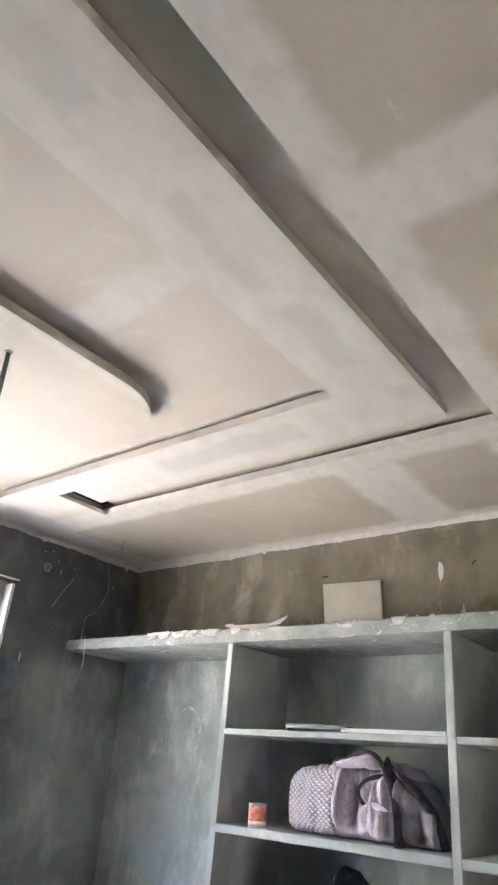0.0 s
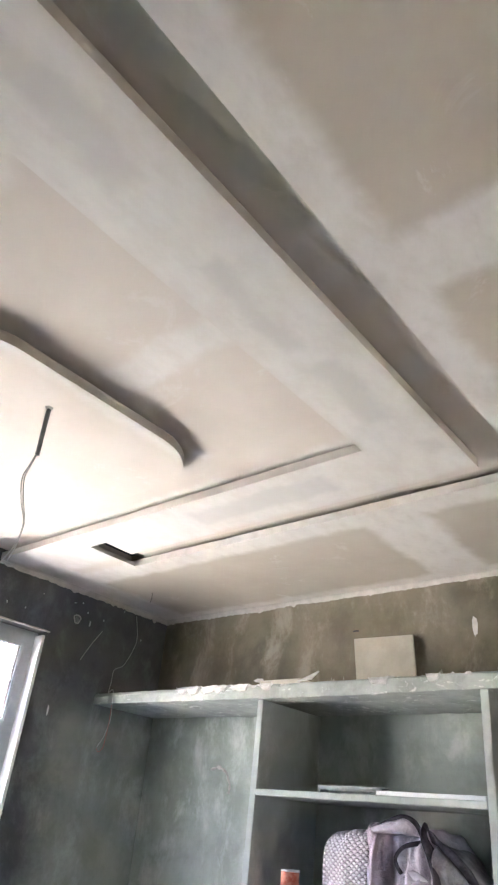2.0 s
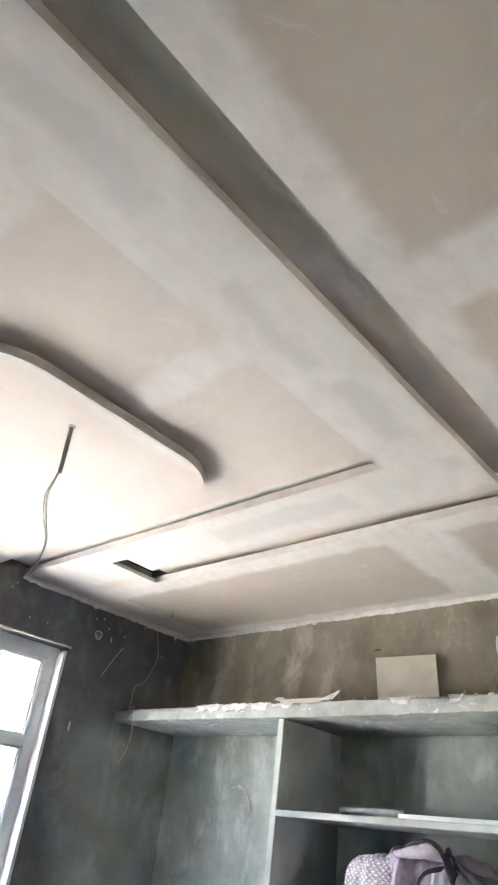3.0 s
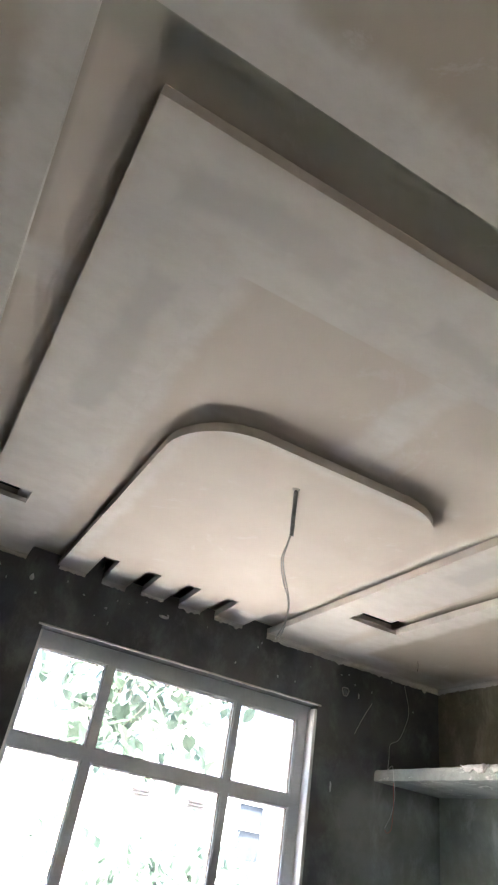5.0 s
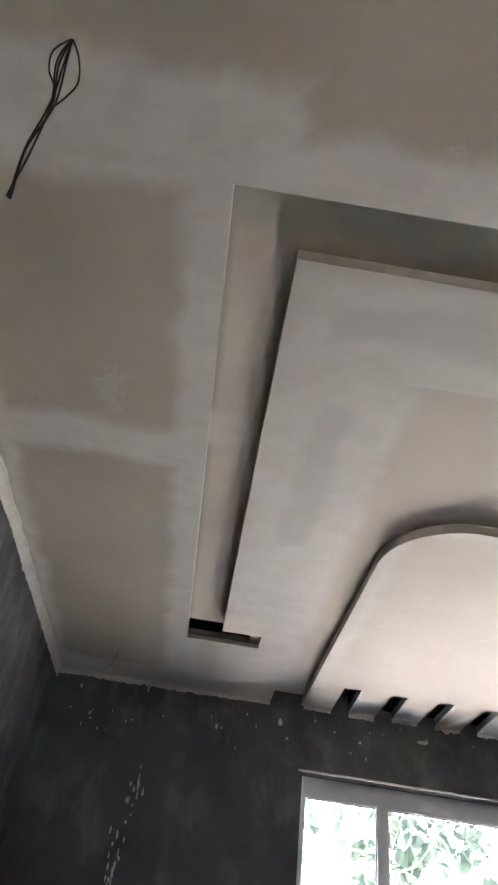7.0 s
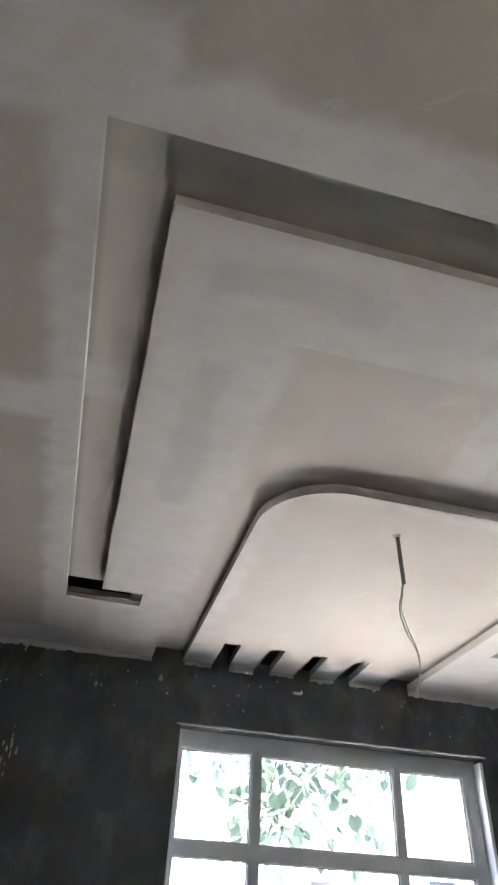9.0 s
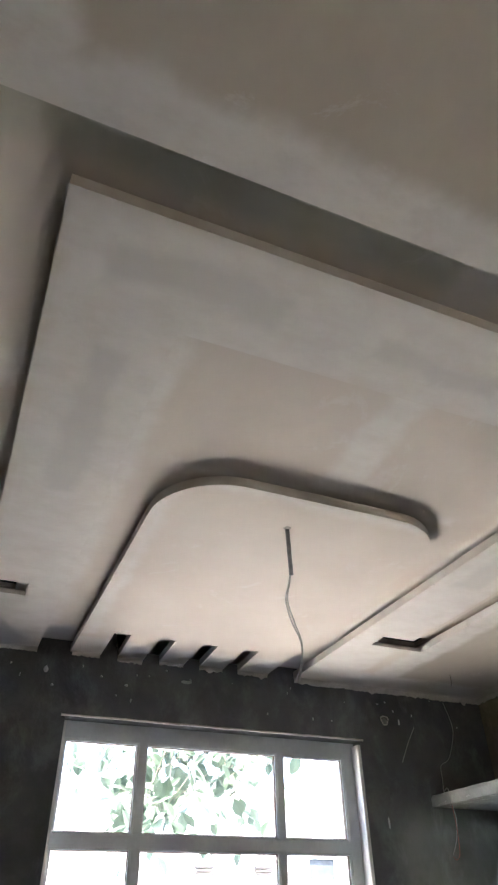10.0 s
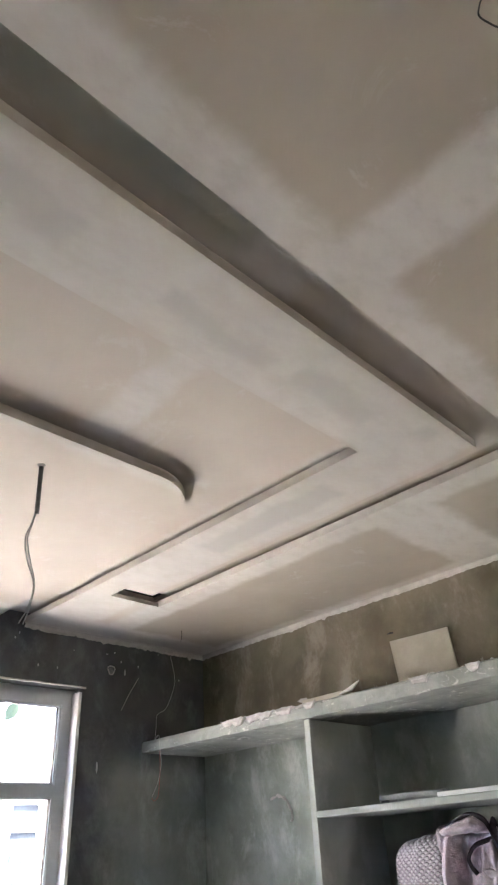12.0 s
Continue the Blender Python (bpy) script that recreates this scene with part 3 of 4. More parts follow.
def build_bag():
    z = 1.385
    bag = holder("duffel_bag", (2.64, 1.52, z), "mauve cloth duffel bag with dark straps on a shelf", "bag")
    bm = bag_mesh(1.20, 1.66, 2.50, 2.80, z, ((0, 0.3, 0.62, 1), (z + 0.16, z + 0.235, z + 0.265, z + 0.245)), 0.27, 3, 60, 44)
    part("body", bm, BAG_M, bag, "creased mauve cloth", True)
    bm = bag_mesh(1.565, 1.825, 2.485, 2.79, z, ((0, 0.5, 1), (z + 0.235, z + 0.25, z + 0.235)), 0.08, 8)
    part("end_panel", bm, BAG_K, bag, "pale knitted textured panel", True)
    bm = bag_mesh(1.135, 1.335, 2.488, 2.77, z, ((0, 0.5, 1), (z + 0.10, z + 0.185, z + 0.238)), 0.16, 12)
    part("end_pocket", bm, BAG_G, bag, "dark grey end pocket", True)
    for ctrl, r, lab in (
            ([(2.492, 1.297, z + 0.004), (2.480, 1.288, z + 0.06), (2.480, 1.293, z + 0.13), (2.495, 1.322, z + 0.19), (2.525, 1.36, z + 0.238), (2.59, 1.385, z + 0.262)], 0.030, "wide dark webbing strap"),
            ([(2.505, 1.365, z + 0.222), (2.484, 1.425, z + 0.205), (2.478, 1.458, z + 0.172), (2.477, 1.455, z + 0.145), (2.480, 1.438, z + 0.122)], 0.009, "dark piping round an opening"),
            ([(2.56, 1.36, z + 0.250), (2.52, 1.30, z + 0.226), (2.506, 1.24, z + 0.188), (2.512, 1.185, z + 0.135), (2.522, 1.15, z + 0.065), (2.535, 1.138, z + 0.01)], 0.020, "dark webbing strap"),
            ([(2.53, 1.59, z + 0.250), (2.505, 1.51, z + 0.279), (2.500, 1.44, z + 0.298), (2.515, 1.392, z + 0.284), (2.535, 1.375, z + 0.245)], 0.010, "dark handle loop")):
        bm = bmesh.new()
        tube(bm, curve_pts(ctrl), r, 10, 0.45)
        part("strap", bm, BAG_D, bag, lab, True)
    # rolled cloth at the open top, and the pale lining that shows in the side opening
    bm = bmesh.new()
    tube(bm, curve_pts([(2.535, 1.62, z + 0.240), (2.525, 1.55, z + 0.254), (2.512, 1.48, z + 0.262), (2.508, 1.43, z + 0.268), (2.53, 1.395, z + 0.262), (2.57, 1.37, z + 0.245)]), [0.004 + 0.026 * math.sin(math.pi * k / 40) ** 0.7 for k in range(41)], 12, 0.6)
    part("flap", bm, BAG_M, bag, "rolled pale mauve cloth flap", True)
    bm = bmesh.new()
    tube(bm, curve_pts([(2.484, 1.435, z + 0.118), (2.477, 1.40, z + 0.124), (2.477, 1.37, z + 0.120), (2.484, 1.335, z + 0.110)]), [0.003 + 0.011 * math.sin(math.pi * k / 24) for k in range(25)], 12, 0.6)
    part("lining", bm, BAG_P, bag, "pale lining in an opening", True)
    bag.location.y += 0.055
    bag.scale = (1.0, 1.0, 1.05)


def build_can():
    z, x, y, r, h = 1.385, 2.52, 2.032, 0.039, 0.089
    can = holder("tin_can", (x, y, z), "small orange and cream paper-labelled can", "can")

    def lathe(profile, sides=28):
        bm = bmesh.new()
        rings = [[bm.verts.new((x + rr * math.cos(2 * math.pi * k / sides), y + rr * math.sin(2 * math.pi * k / sides), z + zz)) for k in range(sides)] for rr, zz in profile]
        for a, b in zip(rings, rings[1:]):
            for k in range(sides):
                bm.faces.new((a[k], a[(k + 1) % sides], b[(k + 1) % sides], b[k]))
        bm.faces.new(rings[0][::-1])
        bm.faces.new(rings[-1])
        return bm
    part("body", lathe([(r, 0.004), (r, h * 0.26), (r * 0.99, h * 0.26)]), CREAM, can, "cream lower label", True)
    part("top_band", lathe([(r * 0.992, h * 0.25), (r * 0.992, h - 0.005)]), ORANGE, can, "orange label", True)
    part("rim", lathe([(r * 1.02, h - 0.006), (r * 1.03, h - 0.002), (r, h), (r * 0.9, h), (r * 0.88, h - 0.004)]), STEEL, can, "steel rim", True)
    part("base_rim", lathe([(r, 0.0), (r * 1.025, 0.002), (r, 0.006)]), STEEL, can, "steel rim", True)


def build_shelf_clutter():
    z = 1.766
    # a light steel channel with lips
    bm = bmesh.new()
    y0, y1, x = 1.58, 1.885, 2.50
    for a, b, c, d in ((0, 0.06, 0.0285, 0.03), (0.0585, 0.06, 0, 0.0285), (0, 0.0015, 0.013, 0.0285)):
        box(bm, x + a, x + b, y0, y1, z + c, z + d)
    box(bm, x, x + 0.058, y1 - 0.008, y1 - 0.0065, z, z + 0.028)
    box(bm, x, x + 0.058, y0 + 0.0065, y0 + 0.008, z, z + 0.028)
    tagged(mesh_object("metal_profile", bm, ZINC), "galvanised steel ceiling channel lying on a shelf", "metal profile")
    bm = bmesh.new()
    box(bm, 2.444, 2.466, 1.13, 1.575, z, z + 0.016, 0.003)
    tagged(mesh_object("trim_strip", bm, WHITE), "white plastic trim strip at a shelf's edge", "trim strip")
    # crumbs of plaster
    rnd = random.Random(2)
    bm = bmesh.new()
    for i in range(60):
        y, x, s = rnd.uniform(1.15, 3.3), rnd.uniform(FX + 0.02, FX + 0.25), rnd.uniform(0.004, 0.013)
        zz = SLAB1
        bmesh.ops.create_icosphere(bm, subdivisions=1, radius=s, matrix=Matrix.Translation((x, y, zz + s * 0.5)) @ Matrix.Diagonal((rnd.uniform(0.7, 1.5), rnd.uniform(0.7, 1.6), 0.75, 1)))
    for y in (1.50, 1.47, 1.455, 1.29, 1.17, 2.05, 2.24, 2.30):
        for q in range(3):
            s = rnd.uniform(0.007, 0.014)
            bmesh.ops.create_icosphere(bm, subdivisions=2, radius=s, matrix=Matrix.Translation((FX + 0.012 + rnd.uniform(-0.008, 0.01), y + rnd.gauss(0, 0.012), SLAB1 - 0.004 + rnd.uniform(-0.008, 0.004))) @ Matrix.Rotation(rnd.uniform(0, 3), 4, "Z") @ Matrix.Diagonal((rnd.uniform(0.7, 1.3), rnd.uniform(0.7, 1.6), 0.7, 1)))
    for v in bm.verts:
        v.co += Vector((noise.noise(v.co * 140), noise.noise(v.co * 140 + Vector((9, 0, 0))), 0.5 * noise.noise(v.co * 140 + Vector((0, 9, 0))))) * 0.003
    tagged(mesh_object("plaster_crumbs", bm, PLASTER), "white plaster crumbs scattered on the top slab", "plaster crumbs", kind="stuff")


def build_board(name, pts, thick, material, label, category):
    """A cut board: an outline in its own plane given by corner places, thickened towards the room."""
    bm = bmesh.new()
    vs = [Vector(p) for p in pts]
    nrm = (vs[1] - vs[0]).cross(vs[2] - vs[0]).normalized() * thick
    lo, hi = [bm.verts.new(v) for v in vs], [bm.verts.new(v + nrm) for v in vs]
    bm.faces.new(lo[::-1])
    bm.faces.new(hi)
    for i in range(len(vs)):
        k = (i + 1) % len(vs)
        bm.faces.new((lo[i], lo[k], hi[k], hi[i]))
    bmesh.ops.bevel(bm, geom=bm.edges[:], offset=0.0012, segments=1, affect="EDGES")
    return tagged(mesh_object(name, bm, material), label, category)


def build_blue_bag():
    z = 0.98
    ob = holder("plastic_bag", (2.62, 1.6, z), "crumpled dark blue plastic bag on a low shelf", "bag")
    bm = bag_mesh(1.52, 1.72, 2.53, 2.74, z, ((0, 0.35, 0.7, 1), (z + 0.22, z + 0.275, z + 0.26, z + 0.20)), 0.34, 21)
    part("body", bm, BLUE, ob, "", True)
    bm = bmesh.new()
    tube(bm, curve_pts([(2.56, 1.58, z + 0.22), (2.545, 1.59, z + 0.285), (2.56, 1.64, z + 0.295), (2.58, 1.66, z + 0.23)]), 0.008, 8, 0.5)
    part("handle", bm, BLUE, ob, "", True)


def build_slab_plaster():
    """White plaster smeared on the slab's front edge and left in lumps on it."""
    rnd = random.Random(31)
    bm = bmesh.new()
    for y0, y1, h in ((2.78, 2.60, 0.5), (2.595, 2.40, 0.42), (2.39, 2.27, 0.3), (2.20, 2.13, 0.25), (1.60, 1.50, 0.28), (1.33, 1.27, 0.3)):
        n = int((y0 - y1) / 0.008)
        rows = []
        for i in range(n + 1):
            y = y0 + (y1 - y0) * i / n
            e = min(1.0, 6.0 * min(i, n - i) / n)
            up = 0.018 * max(0.0, (y - 1.7) / 1.8)
            q = noise.noise((y * 23, 2.2, 7)) + 0.7 * noise.noise((y * 60, 4.1, 3))
            top = SLAB1 + up + e * h * (0.010 + 0.018 * max(-0.3, q))
            low = SLAB1 + up - e * (0.027 + 0.030 * h * (0.5 + 1.1 * noise.noise((y * 31, 9.3, 1))))
            out = FX - 0.006 - 0.010 * e * h * (0.6 + 0.5 * rnd.random())
            rows.append([bm.verts.new(v) for v in ((FX + 0.01, y, low), (out, y, low + 0.004), (out - 0.002, y, (low + top) / 2), (out + 0.01, y, top), (FX + 0.045, y, SLAB1 + up * 0.5 - 0.002))])
        for a, b in zip(rows, rows[1:]):
            for k in range(4):
                bm.faces.new((a[k], a[k + 1], b[k + 1], b[k]))
    tagged(mesh_object("plaster_smear", bm, PLASTER), "lumpy white plaster smeared on the slab's edge", "plaster", kind="stuff")


build_bag()
build_blue_bag()
build_slab_plaster()
build_can()
build_shelf_clutter()
build_board("board_offcut", [(2.903, 1.925, SLAB1), (2.903, 1.59, SLAB1), (2.930, 1.617, 2.522), (2.930, 1.962, 2.532)], 0.0095, CARD, "beige gypsum board offcut leaning on the wall above shelves", "board offcut")
build_board("board_strip", [(2.455, 2.22, SLAB1 + 0.002), (2.455, 1.975, SLAB1 + 0.002), (2.60, 1.97, SLAB1 + 0.002), (2.60, 2.22, SLAB1 + 0.002)], 0.021, CARD, "thin flat board offcut lying on the top slab", "board offcut")
build_board("board_chip", [(2.447, 1.985, SLAB1 + 0.004), (2.447, 1.905, SLAB1 + 0.010), (2.49, 1.89, SLAB1 + 0.055), (2.50, 1.945, SLAB1 + 0.036)], 0.006, PLASTER, "broken chip of plasterboard on the top slab", "board offcut")


# ---- fittings on the ceiling and walls ----
def build_pendant():
    x, y, zt, zb = 0.808, 1.912, H + 0.003, 2.628
    rod = holder("pendant_conduit", (x, y, zt), "dark grey conduit hanging from the ceiling panel with bare wires", "conduit")
    bm = bmesh.new()
    tube(bm, [(x, y, zt + 0.004), (x + 0.008, y + 0.010, (zt + zb) / 2), (x + 0.016, y + 0.020, zb)], 0.0078, 12)
    part("tube", bm, ROD, rod, "", True)
    bm = bmesh.new()
    tube(bm, [(x, y, zt + 0.001), (x, y, zt - 0.002), (x, y, zt - 0.006)], [0.016, 0.012, 0.009], 16)
    part("ceiling_collar", bm, FILLET, rod, "plaster collar", True)
    x, y = x + 0.016, y + 0.020
    for k, dx in ((0, 0.0018), (1, -0.0018)):
        bm = bmesh.new()
        pts = [(x + dx, y, zb + 0.02), (x + dx - 0.012, y, zb - 0.04), (x - 0.026 + 2 * dx, y - 0.004, zb - 0.10), (x - 0.006 + dx * 3, y, zb - 0.17), (x + 0.022 + dx, y, zb - 0.24), (x + 0.018 + dx, y, zb - 0.31), (x - 0.004 + dx * 4, y, zb - 0.375)]
        tube(bm, curve_pts(pts), 0.0019, 6)
        part("wire", bm, WIRE_L, rod, "pale insulated wire", True)


def build_wire_bundle(name, top, strands, material, label):
    ob = holder(name, top, label, "wire")
    for ctrl in strands:
        bm = bmesh.new()
        tube(bm, curve_pts(ctrl), 0.0016, 6)
        part("wire", bm, material, ob, "", True)


build_pendant()
wx, wy = -0.625, 0.494
rnd = random.Random(7)
strands = []
for k in range(4):
    j = [rnd.uniform(-0.009, 0.009) for _ in range(10)]
    strands.append([(wx, wy, H + 0.004), (wx - 0.006 + j[0], wy + 0.03 + j[1], H - 0.05), (wx - 0.010 + j[2], wy + 0.07 + j[3], H - 0.11), (wx - 0.018 + j[4], wy + 0.105 + j[5], H - 0.20), (wx - 0.03 + j[6] * 0.5, wy + 0.14 + j[7] * 0.5, H - 0.28)])
strands.append([(wx, wy, H + 0.004), (wx + 0.022, wy + 0.015, H - 0.04), (wx + 0.030, wy + 0.036, H - 0.08), (wx + 0.012, wy + 0.055, H - 0.10), (wx - 0.008, wy + 0.068, H - 0.12)])
strands.append([(wx, wy, H + 0.004), (wx - 0.022, wy + 0.010, H - 0.035), (wx - 0.020, wy + 0.028, H - 0.07), (wx - 0.006, wy + 0.050, H - 0.09), (wx - 0.008, wy + 0.072, H - 0.12)])
build_wire_bundle("wire_bundle", (wx, wy, H), strands, WIRE_D, "dark bundle of loose wires hanging from the ceiling")
build_wire_bundle("ceiling_wire", (0.606, 0.118, H), [[(0.597, 0.120, H + 0.003), (0.588, 0.130, H - 0.03), (0.589, 0.136, H - 0.05), (0.609, 0.130, H - 0.052), (0.635, 0.121, H - 0.042), (0.66, 0.108, H - 0.015)]], WIRE_D, "dark loop of wire at the ceiling")
build_wire_bundle("ceiling_hook", (2.44, 3.11, H), [[(2.44, 3.11, H + 0.003), (2.443, 3.11, H - 0.03), (2.437, 3.112, H - 0.065)]], WIRE_D, "short stub of wire poking from the ceiling")
build_wire_bundle("ceiling_hook", (-0.65, 3.10, H), [[(-0.65, 3.10, H + 0.003), (-0.652, 3.10, H - 0.04), (-0.672, 3.10, H - 0.085), (-0.69, 3.10, H - 0.10)]], WIRE_D, "short stub of wire poking from the ceiling")
yw = YW - 0.006
build_wire_bundle("wall_wire", (2.6, YW, 2.3), [[(2.655, yw, 2.755), (2.69, yw, 2.63), (2.68, yw, 2.55), (2.62, yw, 2.43), (2.552, yw, 2.385), (2.545, yw, 2.31), (2.53, yw - 0.01, 2.245), (2.47, 3.38, 2.238), (2.436, 3.31, 2.235),
                                                 (2.430, 3.29, 2.16), (2.431, 3.28, 2.08), (2.431, 3.31, 1.99), (2.433, 3.36, 1.93)]], WIRE_L, "thin pale wire running down the wall and over the slab")
build_wire_bundle("red_wire", (2.432, 3.28, 2.1), [[(2.428, 3.29, 2.15), (2.428, 3.285, 2.06), (2.428, 3.29, 1.98), (2.428, 3.30, 1.925), (2.430, 3.335, 1.905), (2.432, 3.36, 1.92)]], WIRE_R, "red loose wire end hanging off the slab")
bm = bmesh.new()
tube(bm, curve_pts([(2.285, YW - 0.0005, 2.39), (2.34, YW - 0.0005, 2.49), (2.405, YW - 0.0005, 2.59)]), 0.0022, 6)
tagged(mesh_object("plaster_scratch", bm, FILLET), "pale scratch line on the dark render", "plaster splashes")
for y, z, a in ((1.12, 2.575, 0.6), (1.945, 2.58, 1.4)):
    bm = bmesh.new()
    tube(bm, [(XR + 0.004, y, z), (XR - 0.012, y + 0.012 * math.sin(a), z - 0.012 * math.cos(a)), (XR - 0.014, y + 0.03 * math.sin(a), z - 0.03 * math.cos(a))], [0.004, 0.0045, 0.003], 7)
    tagged(mesh_object("wall_nail", bm, WIRE_D), "dark bent nail stub in the cement wall", "nail")


def build_wall_box():
    ring = holder("wall_hole", (2.2, YW, 2.613), "round conduit hole ringed with white plaster", "wall hole")
    bm = bmesh.new()
    pts = [(2.2 + 0.023 * math.cos(a) * (1 + 0.2 * math.sin(3 * a)), YW - 0.001, 2.613 + 0.028 * math.sin(a) * (1 + 0.15 * math.cos(2 * a))) for a in (2 * math.pi * k / 24 for k in range(25))]
    tube(bm, pts, [0.002 + 0.003 * abs(math.sin(1.7 * k)) for k in range(25)], 6)
    part("plaster_ring", bm, FILLET, ring, "", True)
    bm = bmesh.new()
    tube(bm, [(2.2, YW + 0.01, 2.613), (2.2, YW - 0.0025, 2.613)], 0.018, 14)
    part("plug", bm, ROD, ring, "dark plug")


def build_chips():
    """Splashes of white plaster on the dark wall."""
    rnd = random.Random(11)
    bm = bmesh.new()

    def dab(x, z, w, h):
        k = 9
        rim = [bm.verts.new((x + w * math.cos(a) * rnd.uniform(0.6, 1.2), YW - 0.0015, z + h * math.sin(a) * rnd.uniform(0.6, 1.2))) for a in (2 * math.pi * i / k for i in range(k))]
        mid = bm.verts.new((x, YW - 0.006, z))
        for i in range(k):
            bm.faces.new((rim[i], rim[(i + 1) % k], mid))
    for i in range(46):
        t = rnd.random()
        dab(-0.455 - 0.05 * t + rnd.gauss(0, 0.016), 2.37 - 0.62 * t + rnd.gauss(0, 0.03), rnd.uniform(0.003, 0.007), rnd.uniform(0.006, 0.022))
    for i in range(40):
        dab(rnd.uniform(-0.9, 2.8), rnd.uniform(2.52, 2.76), rnd.uniform(0.002, 0.008), rnd.uniform(0.003, 0.012))
    for x, z, w, h in ((0.20, 2.70, 0.012, 0.018), (0.95, 2.71, 0.03, 0.012), (2.30, 2.61, 0.008, 0.018), (2.14, 2.08, 0.008, 0.03), (0.62, 2.66, 0.01, 0.008), (-0.12, 2.63, 0.009, 0.014)):
        dab(x, z, w, h)
    tagged(mesh_object("plaster_splashes", bm, PLASTER), "small white plaster splashes on the dark render", "plaster splashes", kind="stuff")


def build_east_marks():
    bm = bmesh.new()
    rnd = random.Random(5)
    for y, z, w, h in ((1.298, 2.538, 0.014, 0.05), (2.62, 2.355, 0.04, 0.012)):
        k = 11
        rim = [bm.verts.new((XR - 0.0015, y + w * math.cos(a) * rnd.uniform(0.7, 1.15), z + h * math.sin(a) * rnd.uniform(0.7, 1.15))) for a in (2 * math.pi * i / k for i in range(k))]
        mid = bm.verts.new((XR - 0.004, y, z))
        for i in range(k):
            bm.faces.new((rim[i], rim[(i + 1) % k], mid))
    tube(bm, curve_pts([(XR - 0.002, 2.93, 1.875), (XR - 0.003, 2.87, 1.89), (XR - 0.003, 2.81, 1.865), (XR - 0.002, 2.775, 1.80), (XR - 0.002, 2.78, 1.76)]), [0.003 + 0.009 * abs(math.sin(0.55 * k)) for k in range(33)], 7, 0.3)
    wash = bmesh.new()
    for y, z, w, h in ((2.10, 2.30, 0.018, 0.05), (2.045, 2.27, 0.012, 0.04), (1.49, 2.29, 0.02, 0.045), (1.205, 2.30, 0.022, 0.05), (1.15, 2.27, 0.016, 0.04), (2.42, 2.27, 0.03, 0.03)):
        for q in range(3):
            yy, zz, k = y + rnd.gauss(0, w * 0.7), z + rnd.gauss(0, h * 0.4), 13
            rim = [wash.verts.new((XR - 0.0012 - 0.0003 * q, yy + w * 0.6 * math.cos(a) * rnd.uniform(0.4, 1.3), zz + h * 0.8 * math.sin(a) * rnd.uniform(0.4, 1.3))) for a in (2 * math.pi * i / k for i in range(k))]
            mid = wash.verts.new((XR - 0.002 - 0.0003 * q, yy, zz))
            for i in range(k):
                wash.faces.new((rim[i], rim[(i + 1) % k], mid))
    tagged(mesh_object("plaster_wash", wash, WASH), "thin pale plaster drips on the brown cement wall", "plaster splashes", kind="stuff")
    tagged(mesh_object("plaster_dabs", bm, FILLET), "white plaster dabs on the brown cement wall", "plaster splashes", kind="stuff")


build_wall_box()
build_chips()
build_east_marks()


# ---- outside ----
GROUND = speckled("dry_ground", (0.31, 0.30, 0.28), (0.41, 0.395, 0.37), 0.95, 1.5)
FACADE = speckled("facade_paint", (0.70, 0.68, 0.64), (0.80, 0.78, 0.74), 0.85, 2.0)
PANE = speckled("dusty_pane", (0.016, 0.021, 0.027), (0.03, 0.038, 0.046), 0.85, 3, bump=0.05)
BARK = speckled("bark", (0.16, 0.13, 0.10), (0.26, 0.22, 0.17), 0.95, 30, bump=0.8, depth=0.01)


def leaf_material():
    n = Nodes("leaf")
    info = n.tree.nodes.new("ShaderNodeNewGeometry").outputs["Random Per Island"]
    col = n.mix(info, (0.045, 0.07, 0.052), (0.09, 0.12, 0.09))
    glow = n.tree.nodes.new("ShaderNodeBsdfTranslucent")
    n.put(glow.inputs["Color"], n.mix(info, (0.10, 0.14, 0.10), (0.17, 0.22, 0.15)))
    both = n.tree.nodes.new("ShaderNodeMixShader")
    both.inputs[0].default_value = 0.35
    n.tree.links.new(n.bsdf.outputs[0], both.inputs[1])
    n.tree.links.new(glow.outputs[0], both.inputs[2])
    n.tree.links.new(both.outputs[0], n.tree.nodes["Material Output"].inputs["Surface"])
    return n.done(col, 0.6)


LEAF = leaf_material()


def build_outside():
    bm = bmesh.new()
    box(bm, -300, 300, YW + 0.22, 600, -0.5, -0.15)
    structure("ground", bm, GROUND, "pale sunlit concrete yard outside the window", "ground")
    house = holder("house", (3.0, 12.0, -0.15), "white rendered house across the yard", "house")
    bm = bmesh.new()
    box(bm, -9.0, 14.0, 11.0, 16.0, -0.15, 3.4)
    part("wall", bm, FACADE, house, "sunlit white render")
    bm = bmesh.new()
    box(bm, -9.3, 14.3, 10.7, 16.3, 3.4, 3.55)
    part("roof", bm, STEEL, house, "pale flat roof")
    x, w, z0, z1 = 5.52, 0.46, 1.72, 2.52
    bm = bmesh.new()
    box(bm, x, x + w, 10.965, 11.03, z0, z1, 0.01)
    win = part("window", bm, PANE, house, "grey-blue reflecting window")
    bm = bmesh.new()
    for a, b, c, d in ((x - 0.06, x, z0 - 0.06, z1 + 0.06), (x + w, x + w + 0.06, z0 - 0.06, z1 + 0.06), (x, x + w, z0 - 0.06, z0), (x, x + w, z1, z1 + 0.06), (x, x + w, 2.14, 2.24)):
        box(bm, a, b, 10.94, 11.02, c, d)
    part("frame", bm, FRAME, win, "grey frame")
    for x in (3.60, 4.58):
        bm = bmesh.new()
        for k in range(3):
            box(bm, x, x + 0.30, 10.95, 11.01, 2.29 + 0.045 * k, 2.32 + 0.045 * k)
        part("vent", bm, WIRE_D, house, "dark slatted vent")


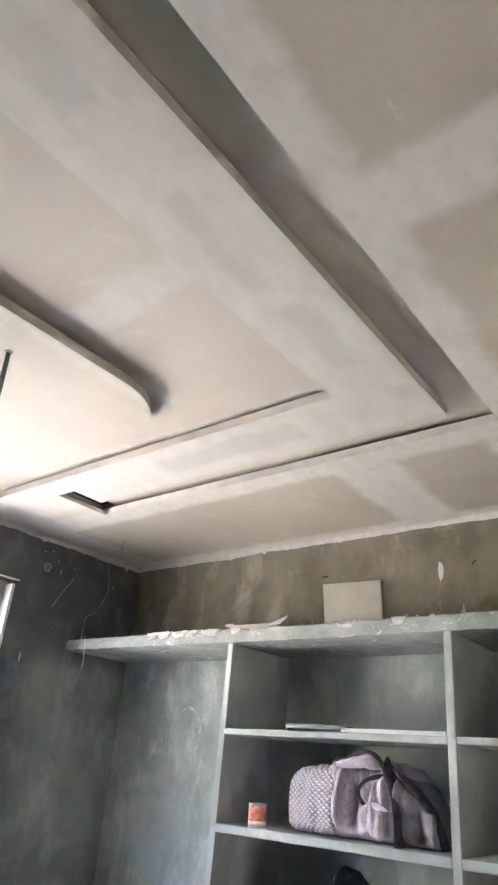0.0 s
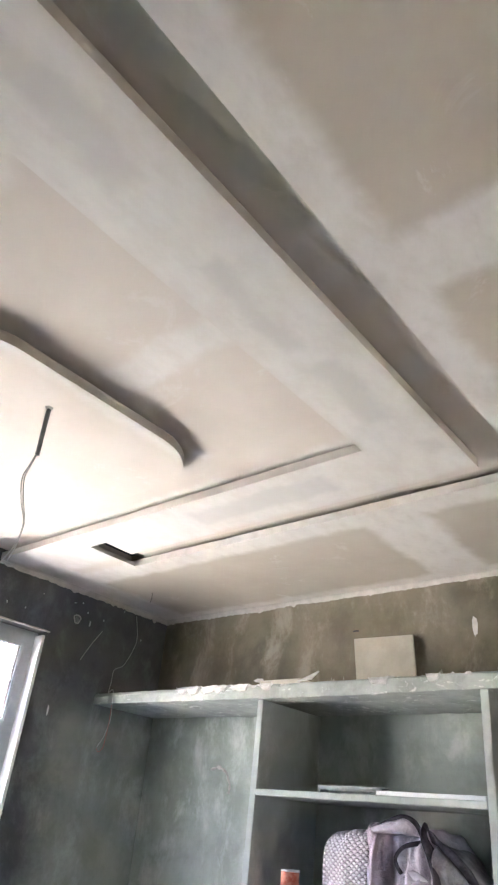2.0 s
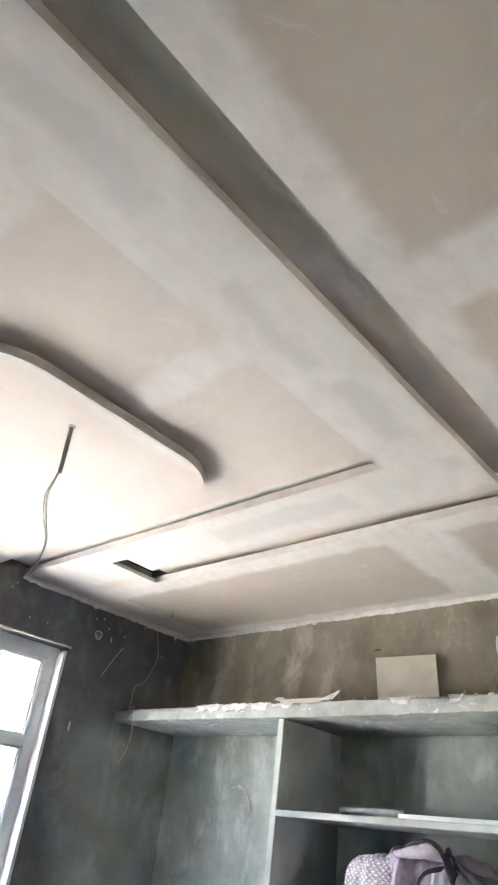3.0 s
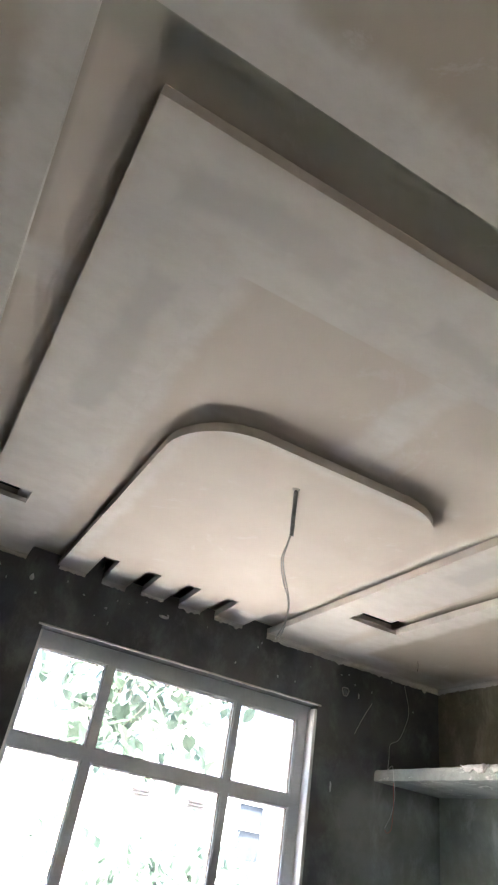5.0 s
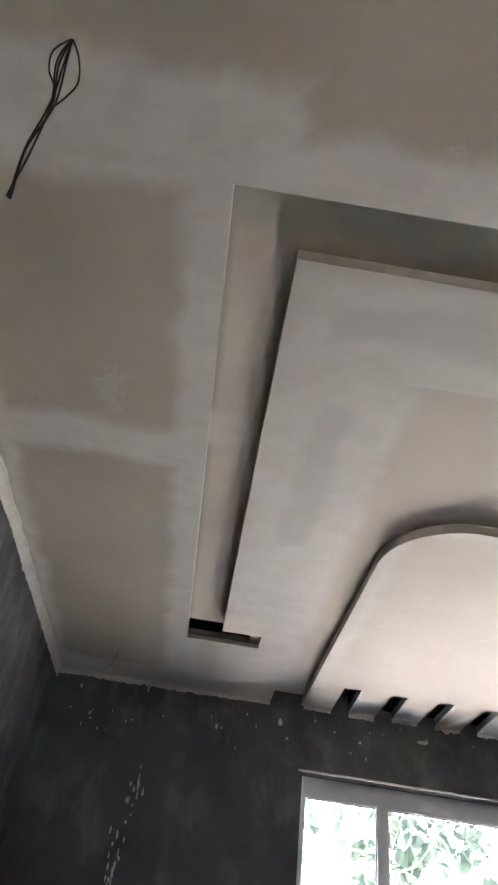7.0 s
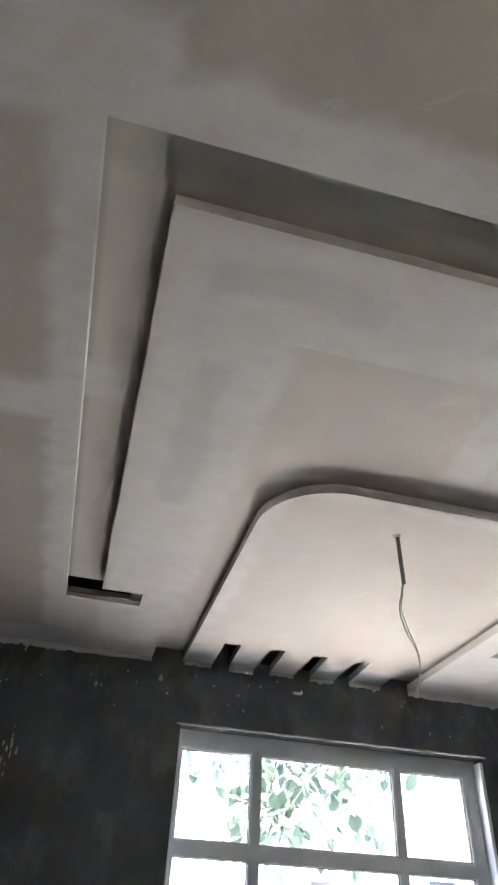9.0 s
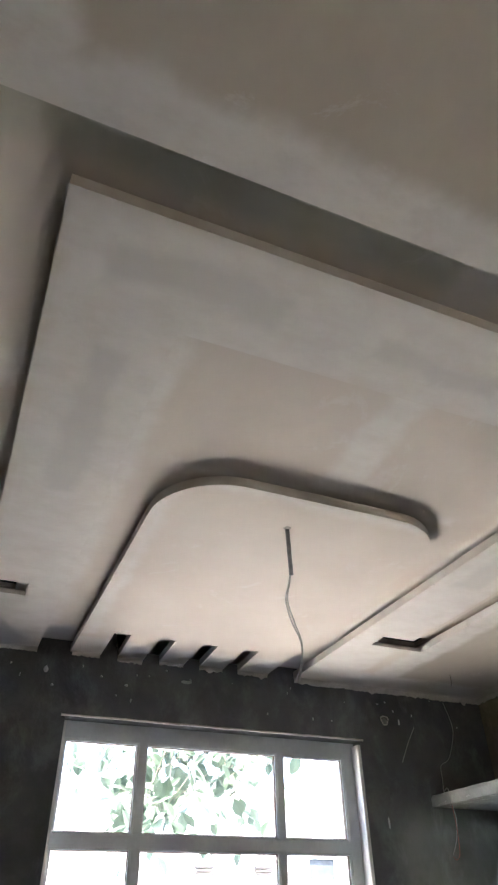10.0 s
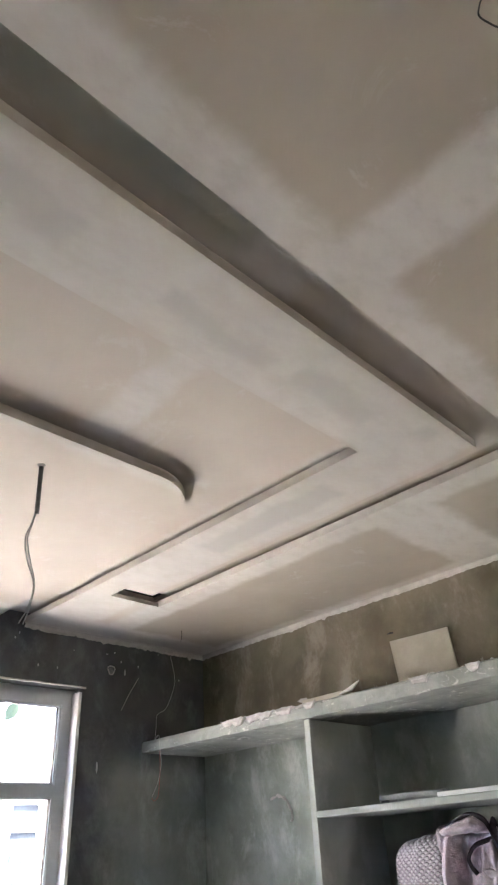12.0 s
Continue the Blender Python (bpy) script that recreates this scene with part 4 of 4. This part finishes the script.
def build_tree(x, y, trunk_h, crown, count, seed, label, rise=1.9):
    rnd = random.Random(seed)
    tree = holder("tree", (x, y, -0.15), label, "tree")
    bm = bmesh.new()
    top = Vector((crown[0], crown[1], crown[2] + crown[5] * rise))
    tube(bm, curve_pts([(x, y, -0.2), (x + 0.08, y, trunk_h * 0.4), (x - 0.03, y + 0.05, trunk_h), top]), [0.10 * (1 - 0.028 * i) for i in range(25)], 8)
    part("trunk", bm, BARK, tree, "", True)
    bm = bmesh.new()
    leaves = []
    tips = []
    for i in range(26):
        a, b = rnd.uniform(0, 2 * math.pi), rnd.uniform(-0.9, 1.0)
        rr = rnd.uniform(0.45, 1.0)
        tip = Vector((crown[0] + crown[3] * rr * math.cos(a), crown[1] + crown[4] * rr * math.sin(a), crown[2] + crown[5] * b * rr))
        start = Vector((x, y, trunk_h)).lerp(top, rnd.uniform(0, 1))
        mid = start.lerp(tip, 0.5) + Vector((rnd.uniform(-0.1, 0.1), rnd.uniform(-0.1, 0.1), 0.12))
        tube(bm, curve_pts([start, mid, tip], 4), [0.008 * (1 - 0.1 * k) for k in range(9)], 5)
        tips += [start.lerp(mid, 0.7), mid, mid.lerp(tip, 0.5), tip, tip]
    part("limbs", bm, BARK, tree, "", True)
    verts, faces = [], []
    for i in range(count):
        c = rnd.choice(tips) + Vector([rnd.gauss(0, 0.13) for _ in range(3)])
        s = rnd.uniform(0.042, 0.078)
        e = Euler((rnd.uniform(0.2, 1.4), rnd.uniform(-0.6, 0.6), rnd.uniform(0, 6.28))).to_matrix()
        k = len(verts)
        for u, v, w in ((0, -1, 0), (0.55, -0.35, 0.12), (0.6, 0.25, 0.1), (0, 1.15, -0.1), (-0.6, 0.25, 0.1), (-0.55, -0.35, 0.12), (0, 0.1, 0)):
            verts.append(c + e @ Vector((u, v, w)) * s)
        faces += [(k, k + 1, k + 6), (k + 1, k + 2, k + 6), (k + 2, k + 3, k + 6), (k + 3, k + 4, k + 6), (k + 4, k + 5, k + 6), (k + 5, k, k + 6)]
    me = bpy.data.meshes.new("crown")
    me.from_pydata(verts, [], faces)
    me.materials.append(LEAF)
    crown_ob = new("crown", me)
    crown_ob.parent = tree
    crown_ob.matrix_parent_inverse = tree.matrix_basis.inverted()


build_outside()
build_tree(3.7, 5.2, 3.3, (1.33, 4.85, 2.45, 0.70, 0.35, 0.42), 760, 3, "leafy green tree drooping close outside the window")
build_tree(2.6, 7.4, 0.4, (3.1, 7.2, 1.25, 2.6, 0.6, 0.55), 1100, 5, "low leafy green tree in the yard", 0.1)
